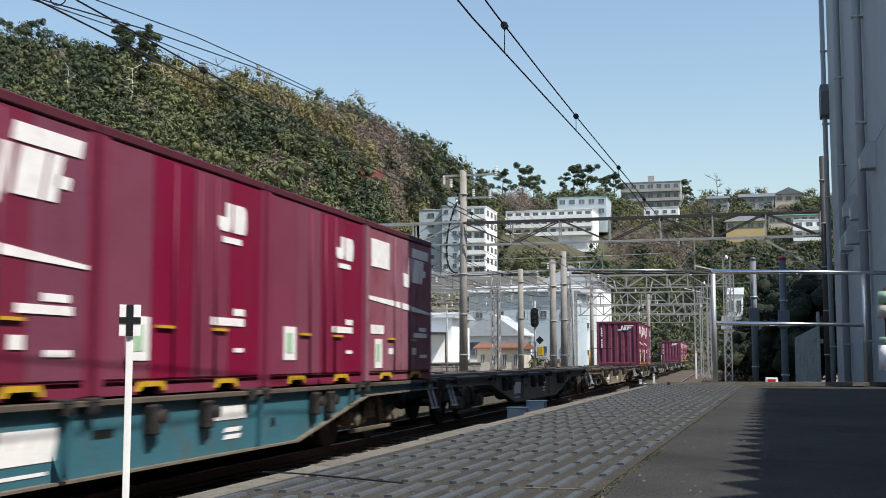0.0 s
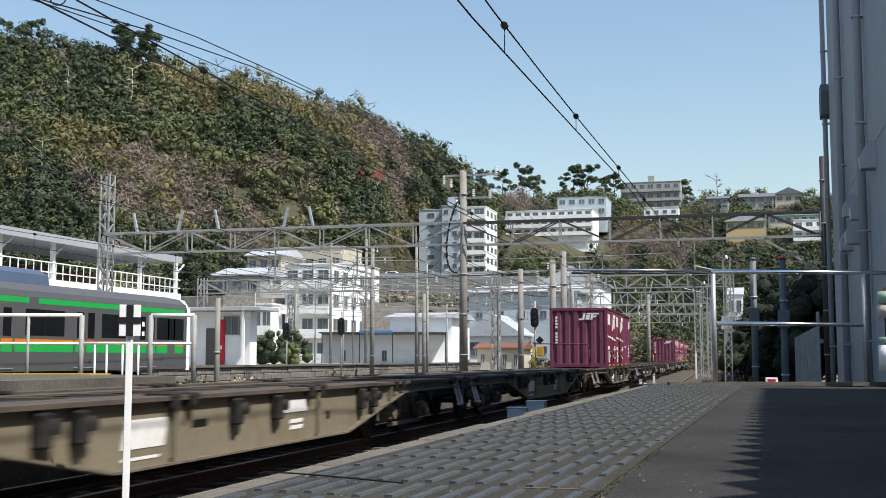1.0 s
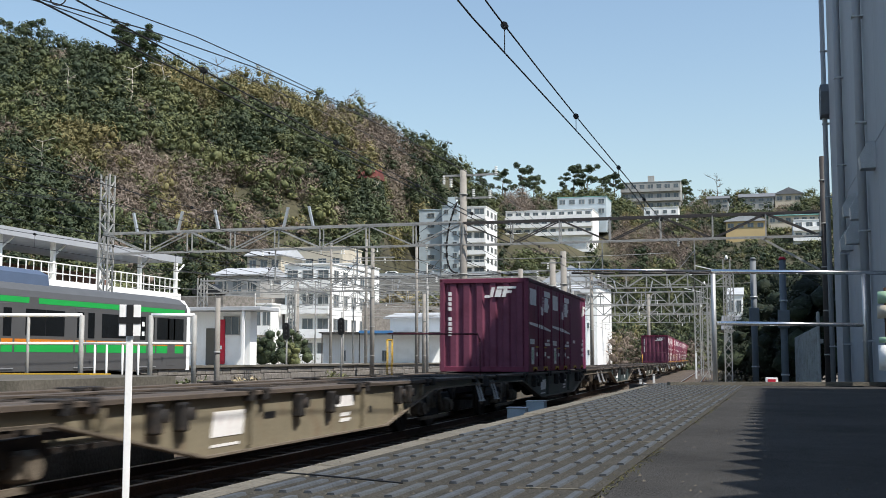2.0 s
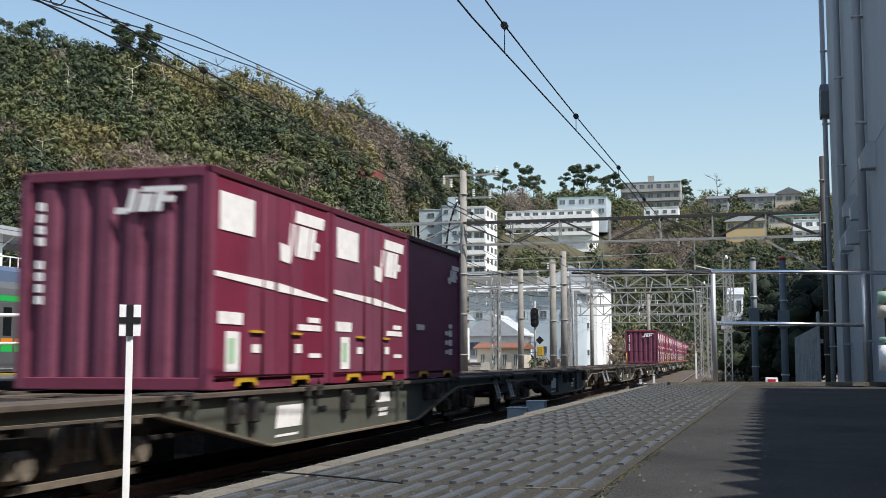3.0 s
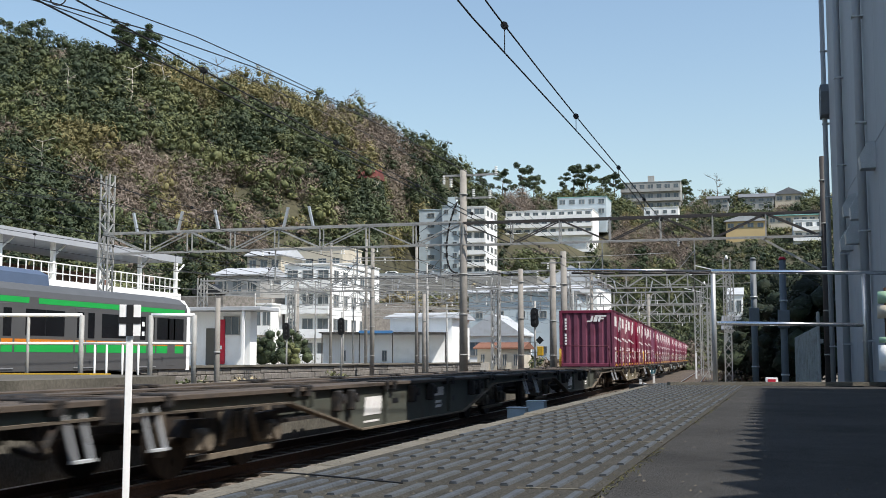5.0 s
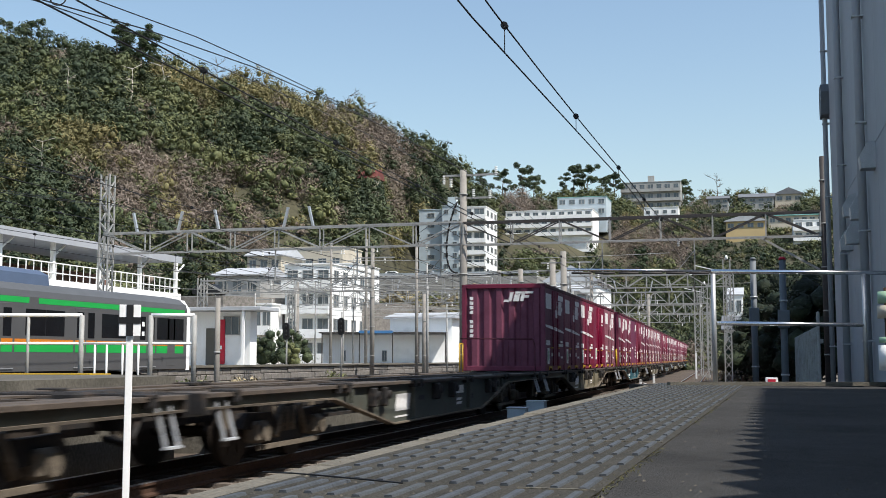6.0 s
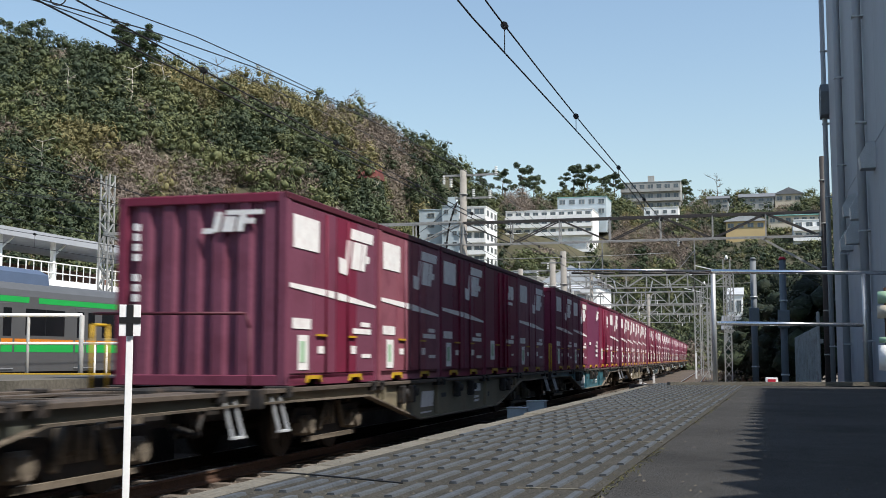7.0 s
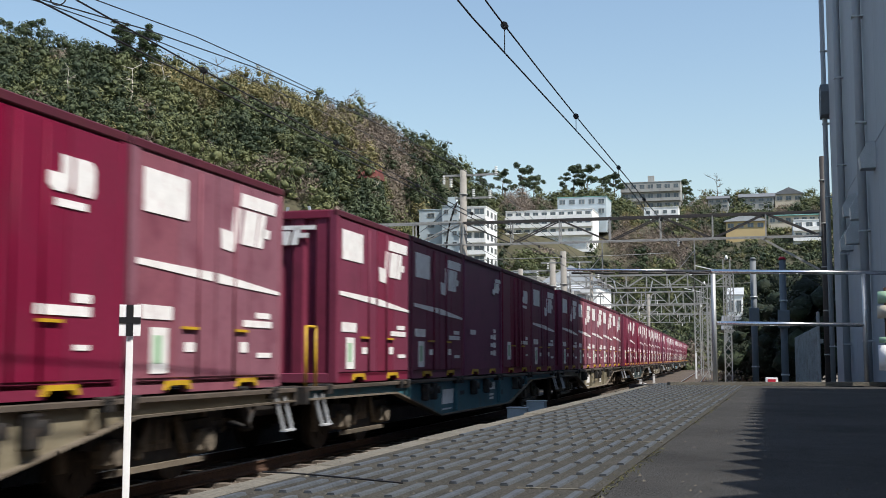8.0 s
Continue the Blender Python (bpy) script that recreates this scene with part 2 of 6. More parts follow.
def bar(bm, a, b, w, h=None):
    """A square bar from a to b."""
    a, b = Vector(a), Vector(b)
    h = h or w
    d = b - a
    q = d.to_track_quat('Y', 'Z')
    vs = []
    for c in (a, b):
        vs.append([bm.verts.new(c + q @ Vector((sx * w / 2, 0, sz * h / 2))) for sx, sz in ((-1, -1), (1, -1), (1, 1), (-1, 1))])
    for i in range(4):
        bm.faces.new((vs[0][i], vs[1][i], vs[1][(i + 1) % 4], vs[0][(i + 1) % 4]))
    bm.faces.new(vs[0])
    bm.faces.new(vs[1][::-1])


def prism(bm, outline, axis, lo, hi):
    """A solid from an outline of (u, v); axis 0: (y, z) swept along x; axis 1: (x, z) along y; axis 2: (x, y) along z."""
    def at(u, v, w):
        return {0: (w, u, v), 1: (u, w, v), 2: (u, v, w)}[axis]
    a = [bm.verts.new(at(u, v, lo)) for u, v in outline]
    b = [bm.verts.new(at(u, v, hi)) for u, v in outline]
    n = len(outline)
    bm.faces.new(a[::-1])
    bm.faces.new(b)
    for i in range(n):
        bm.faces.new((a[i], a[(i + 1) % n], b[(i + 1) % n], b[i]))


def finish(name, bm, mat):
    bmesh.ops.recalc_face_normals(bm, faces=bm.faces)
    me = bpy.data.meshes.new(name)
    bm.to_mesh(me)
    bm.free()
    me.materials.append(mat)
    return me


def part(name, bm, mat, parent=None, label=""):
    ob = new(name, finish(name, bm, mat))
    ob.parent = parent
    if label:
        tagged(ob, label)
    return ob


def part_box(name, dims, mat, parent=None, label="", bevel=0.0):
    bm = bmesh.new()
    box(bm, *dims, bevel=bevel)
    return part(name, bm, mat, parent, label)


def part_mesh(name, me, parent, label=""):
    ob = new(name, me)
    ob.parent = parent
    if label:
        tagged(ob, label)
    return ob


def thing(name, label, category, group="", at=None):
    ob = tagged(new(name), label, category, group)
    if at is not None:
        ob.matrix_basis = at
    return ob


def structure(name, bm, mat, label="", category=""):
    return tagged(part(name, bm, mat), label, category, kind="structure")


# ---- the railway: its line and how the train runs on it ----
TRACK_X, BEND, BEND_FROM, BEND_TO = -6.98, 0.00071, 25.4, 67.0


def line_at(s, x0=TRACK_X):
    """Place and heading (to the left, radians) at s metres along the line."""
    if s <= BEND_FROM:
        return x0, s, 0.0
    a = min(s, BEND_TO) - BEND_FROM
    x, y, h = x0 - BEND * a * a / 2, BEND_FROM + a, BEND * a
    if s > BEND_TO:
        x, y = x - (s - BEND_TO) * math.sin(h), y + (s - BEND_TO) * math.cos(h)
    return x, y, h


def run(t):
    """How far the train has come after t seconds."""
    return 18.267 * t + 0.0326 * t * t


# ---- ground, tracks, platform ----
bm = bmesh.new()
bmesh.ops.create_grid(bm, x_segments=40, y_segments=40, size=3000)
for v in bm.verts:
    v.co.z = -0.42
structure("ground", bm, GROUND, "bare brown earth round the railway", "ground")


def swept(bm, x0, outline, s0, s1, step=6.0):
    """An outline of (x, z) swept along the line at x0."""
    prev, s = None, s0
    while True:
        x, y, h = line_at(s, x0)
        ring = [bm.verts.new((x + u * math.cos(h), y + u * math.sin(h), z)) for u, z in outline]
        if prev:
            for i in range(len(ring)):
                bm.faces.new((prev[i], prev[(i + 1) % len(ring)], ring[(i + 1) % len(ring)], ring[i]))
        else:
            bm.faces.new(ring)
        prev = ring
        if s >= s1:
            break
        s = min(s + step, s1)
    bm.faces.new(prev[::-1])


MID_X = -2.95
TRACKS = (MID_X, TRACK_X, -15.0, -19.2, -23.5)
RAIL_FOOT = [(-0.06, -0.15), (0.06, -0.15), (0.06, -0.13), (0.012, -0.11), (0.012, -0.04), (0.034, -0.03), (0.034, -0.002), (-0.034, -0.002), (-0.034, -0.03), (-0.012, -0.04), (-0.012, -0.11), (-0.06, -0.13)]
RAIL_TOP = [(-0.03, -0.002), (0.03, -0.002), (0.026, 0.004), (-0.026, 0.004)]
bm = bmesh.new()
swept(bm, 0, [(-26.5, -0.4), (-0.2, -0.4), (-0.2, -0.24), (-26.5, -0.24)], -20, 330)
structure("ballast_bed", bm, BALLAST, "brown stone ballast under the tracks", "ballast")
for tx in TRACKS:
    for side in (-0.5535, 0.5535):
        bm = bmesh.new()
        swept(bm, tx + side, RAIL_FOOT, -15, 320)
        rail = structure("rail", bm, RAIL_RUST, "rusty steel running rail on sleepers", "rail")
        bm = bmesh.new()
        swept(bm, tx + side, RAIL_TOP, -15, 320)
        part("rail_head", bm, RAIL_STEEL, rail, "polished running surface")
sleeper_bm = bmesh.new()
prism(sleeper_bm, [(-0.12, -0.30), (0.12, -0.30), (0.10, -0.155), (-0.10, -0.155)], 0, -1.0, 1.0)
sleeper_mesh = finish("sleeper", sleeper_bm, SLEEPER)
for tx, n0, n1 in ((TRACK_X, 4, 130), (MID_X, 40, 190)):
    bed = tagged(new("sleepers"), "weathered concrete sleepers under the rails", "sleepers", kind="structure")
    for i in range(n0, n1):
        x, y, h = line_at(i * 0.64, tx)
        o = part_mesh("sleeper", sleeper_mesh, bed)
        o.matrix_basis = pose(x, y, 0, 0, 0, math.degrees(h))

# loose stones beside the near rails
rng = random.Random(4)
verts, faces = [], []
for k in range(9000):
    u = rng.random()
    s = 6 + 60 * u ** 1.5
    x0 = rng.uniform(-8.6, -4.2) if k % 3 else rng.uniform(-6.5, -4.4)
    if abs(abs(x0 - TRACK_X) - 0.5535) < 0.07:
        continue
    x, y, h = line_at(s, x0)
    r = rng.uniform(0.018, 0.045)
    z = -0.235 + rng.uniform(0, 0.03)
    b = len(verts)
    for d in ((1, 0, 0), (-0.5, 0.9, 0), (-0.5, -0.9, 0), (0.1, 0.1, 1.0)):
        verts.append((x + d[0] * r * rng.uniform(0.7, 1.4), y + d[1] * r * rng.uniform(0.7, 1.4), z + d[2] * r * rng.uniform(0.6, 1.2)))
    faces += [(b, b + 1, b + 3), (b + 1, b + 2, b + 3), (b + 2, b, b + 3)]
me = bpy.data.meshes.new("ballast_stones")
me.from_pydata(verts, [], faces)
me.materials.append(STONE_BITS)
tagged(new("ballast_stones", me), "loose brown ballast stones beside the rails", "stones", kind="stuff")

PLAT_Z, PLAT_EDGE, PLAT_END = 1.0, -1.43, 15.2
bm = bmesh.new()
box(bm, PLAT_EDGE + 0.12, 14.0, -14, PLAT_END, -0.4, PLAT_Z - 0.004)
structure("platform", bm, ASPHALT, "worn grey asphalt station platform, half in shade", "platform")
bm = bmesh.new()
y = -6.0
rng = random.Random(8)
kerb = tagged(new("platform_kerb"), "weathered concrete edge stones along the platform", "kerb", kind="structure")
while y < 16.6:
    ln = 1.2
    dx = rng.uniform(-0.012, 0.012)
    part_box("edge_stone", (PLAT_EDGE + dx, PLAT_EDGE + 0.12 + 0.0, y + 0.006, y + ln - 0.006, 0.55, PLAT_Z + rng.uniform(-0.008, 0.002)), KERB_CONCRETE, kerb, bevel=0.012)
    y += ln
bm.free()
PAVE_X1 = -0.40


def pave_edge(y):
    """The strip's inner edge, which drifts away from the track."""
    return PAVE_X1 + 0.023 * (y - 3.1)


bm = bmesh.new()
prism(bm, [(PLAT_EDGE + 0.12, -6), (pave_edge(-6), -6), (pave_edge(16.5), 16.5), (PLAT_EDGE + 0.12, 16.5)], 2, PLAT_Z - 0.3, PLAT_Z + 0.002)
structure("paved_strip", bm, PAVER, "worn paved strip of ribbed blocks by the platform edge", "paving")
# kerb across the platform's end, set square to nothing: it runs slightly skew to the track
END_DIR = Vector((0.965, 0.262, 0))


def on_end(u, z, back=0.0):
    """A point u metres along the platform's end from its fence post."""
    return Vector((-0.46, 15.22, z)) + END_DIR * u + Vector((-0.262, 0.965, 0)) * back


bm = bmesh.new()
pts = [on_end(-0.75, 0), on_end(12, 0), on_end(12, 0, 1.2), on_end(-0.95, 0, 1.2)]
prism(bm, [(p.x, p.y) for p in pts], 2, 0.4, PLAT_Z - 0.002)
structure("platform_end", bm, ASPHALT, "asphalt end of the platform beside the track", "platform")
bm = bmesh.new()
pts = [on_end(-0.6, 0, 0.06), on_end(12, 0, 0.06), on_end(12, 0, 0.26), on_end(-0.6, 0, 0.26)]
prism(bm, [(p.x, p.y) for p in pts], 2, 0.6, PLAT_Z + 0.045)
structure("end_kerb", bm, KERB_CONCRETE, "low rough concrete kerb across the platform end", "kerb")

# ribs of the paved strip
rib_bm = bmesh.new()
prism(rib_bm, [(-0.0125, 0), (0.0125, 0), (0.009, 0.008), (-0.009, 0.008)], 1, -0.145, 0.145)
rib_mesh = finish("rib", rib_bm, PAVER_BAR)
paved = bpy.data.objects["paved_strip"]
rng = random.Random(3)
rest_bm = bmesh.new()
count = 0
for j in range(0, 38):
    for i in range(16):
        row_y = 2.45 + j * 0.372
        x = -0.445 - i * 0.0735 + 0.023 * (row_y - 3.1) + rng.uniform(-0.004, 0.004)
        y = row_y - 0.14 * (x + 0.45) + rng.uniform(-0.012, 0.012)
        if x < PLAT_EDGE + 0.15:
            continue
        if count < 300:
            o = part_mesh("rib", rib_mesh, paved)
            o.matrix_basis = pose(x, y, PLAT_Z + 0.002 - rng.uniform(0, 0.003), 0, 0, -1.3 + rng.uniform(-0.9, 0.9))
        else:
            prism(rest_bm, [(x - 0.0125, PLAT_Z + 0.001), (x + 0.0125, PLAT_Z + 0.001), (x + 0.009, PLAT_Z + 0.009), (x - 0.009, PLAT_Z + 0.009)], 1, y - 0.145, y + 0.145)
        count += 1
tagged(part("far_ribs", rest_bm, PAVER_BAR, paved), kind="stuff")
for y, x0 in ((3.03, -0.62), (4.82, -0.68), (6.9, -1.1), (9.6, -0.75), (11.3, -1.1), (13.6, -1.1)):
    part_box("joint_strip", (x0, pave_edge(y) - 0.01, y - 0.005, y + 0.005, PLAT_Z - 0.01, PLAT_Z + 0.006), KERB_CONCRETE, paved)


# ---- the goods train ----
PITCH, WAGON, FIRST_MID = 3.74, 20.2, 10.73
# how far each load stands forward of its wagon's middle
LOAD_SHIFT = {0: 0.28, 3: 0.72, 7: 0.16, 8: 0.55}
CL, CW, CH = 3.66, 2.45, 2.50


def slanted(bm, y0, y1, z0, z1, x0, x1, lean=0.25):
    """A flat mark whose ends lean, on a side of the container."""
    d = (z1 - z0) * lean
    prism(bm, [(y0, z0), (y1, z0), (y1 + d, z1), (y0 + d, z1)], 0, x0, x1)


def emblem(bm, y, z, size, x0, x1):
    """The goods line's emblem as three plain leaning blocks, readable from the side at x1."""
    w, h = size * 1.22, size * 0.82
    prism(bm, [(y, z - 0.12 * h), (y + 0.20 * w, z - 0.14 * h), (y + 0.30 * w, z), (y + 0.35 * w, z + 0.42 * h), (y + 0.23 * w, z + 0.42 * h), (y + 0.19 * w, z + 0.10 * h), (y - 0.02 * w, z + 0.12 * h)], 0, x0, x1)
    slanted(bm, y + 0.36 * w, y + 0.62 * w, z - 0.02 * h, z + 0.42 * h, x0, x1)
    slanted(bm, y + 0.66 * w, y + 0.78 * w, z - 0.02 * h, z + 0.42 * h, x0, x1)
    slanted(bm, y + 0.78 * w, y + 0.92 * w, z + 0.12 * h, z + 0.24 * h, x0, x1)
    slanted(bm, y + 0.34 * w, y + 1.04 * w, z + 0.45 * h, z + 0.62 * h, x0, x1)


def marks(c, kind, face):
    """Painted marks on the side at x = face (+1 or -1)."""
    w = face * CW / 2
    x0, x1 = sorted((w - face * 0.004, w + face * 0.007))

    def mark(name, spans, mat, label="", proud=0.0):
        bm = bmesh.new()
        for y0, y1, z0, z1 in spans:
            box(bm, x0, x1 + proud, y0, y1, z0, z1)
        ob = part(name, bm, mat, c, label)
        if name == "number_bars":
            tagged(ob, label, kind="stuff")
    if kind == "striped":
        mark("data_panel", [(-1.62, -0.72, 1.80, 2.24)], WHITE_PAINT, "white data panel with worn print")
        bm = bmesh.new()
        emblem(bm, 0.10, 1.70, 1.15, x0, x1)
        part("emblem", bm, WHITE_PAINT, c, "white leaning emblem blocks")
        bm = bmesh.new()
        prism(bm, [(-1.72, 1.27), (-0.1, 1.20), (-0.1, 1.30), (-1.72, 1.33)], 0, x0, x1)
        prism(bm, [(0.02, 1.19), (1.72, 1.14), (1.72, 1.18), (0.02, 1.30)], 0, x0, x1)
        part("stripe", bm, WHITE_PAINT, c, "tapered white stripe")
        mark("number_bars", [(-1.62, -1.0, 0.74, 0.88), (0.70, 1.5, 0.72, 0.80), (1.05, 1.45, 0.83, 0.90), (1.1, 1.5, 0.36, 0.42)], WHITE_PAINT, "white lettering bars")
        mark("route_card", [(-1.42, -1.08, 0.20, 0.66)], WHITE_PAINT, "white route card in a holder")
        mark("card_print", [(-1.38, -1.20, 0.30, 0.58)] if face > 0 else [(-1.36, -1.12, 0.4, 0.5)], LABEL_GREEN, "green printed field", 0.004)
        for span in ((-0.72, -0.5, 0.42, 0.52), (0.62, 0.82, 0.42, 0.54)):
            mark("notice", [span], WHITE_PAINT, "small white notice")
    elif kind == "plain":
        bm = bmesh.new()
        prism(bm, [(0.55, 1.84), (0.62, 1.79), (0.82, 1.79), (0.88, 1.85), (0.88, 2.12), (0.74, 2.12), (0.74, 1.95), (0.55, 1.95)], 0, x0, x1)
        prism(bm, [(0.94, 1.79), (1.22, 1.79), (1.26, 1.86), (1.26, 2.06), (1.20, 2.12), (0.94, 2.12)], 0, x0, x1)
        box(bm, x0, x1, 0.66, 1.14, 1.66, 1.73)
        part("emblem", bm, WHITE_PAINT, c, "white two-part emblem over a small bar")
        mark("number_bars", [(0.42, 1.25, 0.72, 0.81), (0.98, 1.25, 0.84, 0.92), (1.0, 1.24, 0.42, 0.47)], WHITE_PAINT, "white lettering bars")
        mark("route_card", [(-1.30, -0.92, 0.33, 0.76)], WHITE_PAINT, "white route card in a holder")
        mark("card_print", [(-1.24, -1.04, 0.42, 0.68)], LABEL_GREEN, "green printed field", 0.004)
    else:
        bm = bmesh.new()
        emblem(bm, 0.85, 1.88, 0.62, x0, x1)
        part("emblem", bm, WHITE_PAINT, c, "small white leaning emblem blocks")
        mark("number_bars", [(-1.3, -0.85, 0.86, 0.96), (0.62, 0.84, 0.80, 0.88), (0.62, 0.84, 0.62, 0.70), (0.62, 0.84, 0.44, 0.52), (0.9, 1.12, 0.78, 0.90), (0.9, 1.12, 0.60, 0.72), (0.9, 1.12, 0.42, 0.54), (0.9, 1.12, 0.94, 1.02)], WHITE_PAINT, "white lettering bars")


def ribbed_end(bm, y, out, x0, x1, z0, z1, n=6, depth=0.06):
    """A corrugated end wall at y, standing proud towards out."""
    w = (x1 - x0) / n
    line = []
    for i in range(n):
        a = x0 + i * w
        line += [(a, 0), (a + 0.34 * w, 0), (a + 0.46 * w, depth), (a + 0.88 * w, depth)]
    line.append((x1, 0))
    lo = [bm.verts.new((x, y + out * d, z0)) for x, d in line]
    hi = [bm.verts.new((x, y + out * d, z1)) for x, d in line]
    for i in range(len(line) - 1):
        bm.faces.new((lo[i], lo[i + 1], hi[i + 1], hi[i]))


CONTAINER_LOOK = {"striped": (RED, "dark red goods container with white stripe and emblem"), "faded": (FADED, "sun-faded red goods container with white stripe"),
                  "plain": (CRIMSON, "bright crimson goods container with a small emblem"), "violet": (VIOLET, "plain violet goods container with smooth sides")}


def goods_container(look_kind):
    """A twelve-foot railway container; its origin is at the middle of its floor."""
    mat, label = CONTAINER_LOOK[look_kind]
    style = {"faded": "striped"}.get(look_kind, look_kind)
    c = thing("goods_container", label, "container", "goods containers on the train")
    hx, hy = CW / 2, CL / 2
    bm = bmesh.new()
    box(bm, -hx + 0.03, hx - 0.03, -hy + 0.09, hy - 0.09, 0.08, CH - 0.05)
    part("shell", bm, mat, c)
    for sx in (-1, 1):
        for sy in (-1, 1):
            x0, x1 = sorted((sx * hx, sx * (hx - 0.13)))
            y0, y1 = sorted((sy * hy, sy * (hy - 0.13)))
            part_box("corner_post", (x0, x1, y0, y1, 0, CH), mat, c, bevel=0.012)
    for sy in (-1, 1):
        bm = bmesh.new()
        ribbed_end(bm, sy * (hy - 0.085), sy, -hx + 0.13, hx - 0.13, 0.12, CH - 0.1)
        part("end_wall", bm, mat, c)
        for z0, z1, nm in ((0.0, 0.14, "end_sill"), (CH - 0.12, CH, "end_header")):
            y0, y1 = sorted((sy * hy, sy * (hy - 0.1)))
            part_box(nm, (-hx + 0.13, hx - 0.13, y0, y1, z0, z1), mat, c, bevel=0.01)
    for sx in (-1, 1):
        x0, x1 = sorted((sx * (hx - 0.015), sx * (hx - 0.09)))
        # bottom rail with two fork pockets
        bm = bmesh.new()
        for a, b in ((-hy + 0.13, -1.05), (-0.62, 0.62), (1.05, hy - 0.13)):
            box(bm, x0, x1, a, b, 0.0, 0.13)
        box(bm, x0, x1, -hy + 0.13, hy - 0.13, 0.09, 0.135)
        part("bottom_rail", bm, mat, c)
        e0, e1 = sorted((sx * (hx - 0.02), sx * (hx + 0.004)))
        for m in (-0.835, 0.835):
            bm = bmesh.new()
            prism(bm, [(m - 0.29, 0.03), (m - 0.22, 0.03), (m - 0.18, 0.075), (m + 0.18, 0.075), (m + 0.22, 0.03), (m + 0.29, 0.03), (m + 0.24, 0.125), (m - 0.24, 0.125)], 0, e0, e1)
            part("fork_pocket_trim", bm, YELLOW, c, "yellow painted fork pocket rim")
        x0, x1 = sorted((sx * (hx + 0.008), sx * (hx - 0.08)))
        part_box("top_rail", (x0, x1, -hy, hy, CH - 0.09, CH + 0.005), DARK_RED, c, "dark grimy top rail", bevel=0.012)
        if style != "violet":
            for a, b in ((-1.70, -0.88), (-0.86, -0.02), (0.02, 0.86), (0.88, 1.70)) if sx > 0 else ((-1.70, -0.02), (0.02, 1.70)):
                x0, x1 = sorted((sx * (hx - 0.035), sx * (hx - 0.004)))
                part_box("door_leaf", (x0, x1, a, b, 0.15, CH - 0.11), mat, c, bevel=0.008)
            bm = bmesh.new()
            for y in (-0.44, 0.44) if style == "striped" else (-0.44, 0.1, 0.5):
                rod(bm, (sx * (hx + 0.012), y, 0.14), (sx * (hx + 0.012), y, CH - 0.14), 0.016, n=6)
            part("locking_rod", bm, mat, c)
            for y in (-0.62, 0.62) if sx > 0 else ():
                part_box("door_lever", (hx - 0.004, hx + 0.028, y - 0.17, y + 0.17, 0.655, 0.685), YELLOW, c, "yellow door lever")
        if sx > 0:
            marks(c, style, sx)
    part_box("roof", (-hx + 0.08, hx - 0.08, -hy + 0.05, hy - 0.05, CH - 0.05, CH + 0.012), DARK_RED, c, "grimy flat roof", bevel=0.01)
    # end emblem and number
    bm = bmesh.new()
    y0 = -hy - 0.012
    s = 0.62

    def endquad(x0, x1, z0, z1, lean=0.0):
        d = (z1 - z0) * lean
        prism(bm, [(x0, z0), (x1, z0), (x1 + d, z1), (x0 + d, z1)], 1, y0, y0 + 0.02)
    endquad(0.02, 0.18, 1.98, 2.05, 0.3)
    endquad(0.16, 0.25, 2.0, 2.26, 0.25)
    endquad(0.30, 0.46, 2.0, 2.2, 0.25)
    endquad(0.50, 0.60, 2.0, 2.26, 0.25)
    endquad(0.36, 0.88, 2.22, 2.28, 0.25)
    endquad(0.62, 0.76, 2.10, 2.17, 0.25)
    part("end_emblem", bm, WHITE_PAINT, c, "white leaning emblem blocks")
    bm = bmesh.new()
    for k in range(9):
        if k == 4:
            continue
        z = 2.05 - k * 0.135
        box(bm, -0.98, -0.89, y0 + 0.002, y0 + 0.02, z, z + 0.095)
    tagged(part("end_number", bm, WHITE_PAINT, c), "white upright number bars", kind="stuff")
    return c


WAGON_LOOK = {"teal": (TEAL, "teal blue flat container wagon with dusty bogies"), "grey": (GREY_WAGON, "grimy grey flat container wagon"),
              "tan": (TAN_WAGON, "faded tan flat container wagon, rusty on top"), "bluegrey": (BLUEGREY_WAGON, "dull blue-grey flat container wagon")}


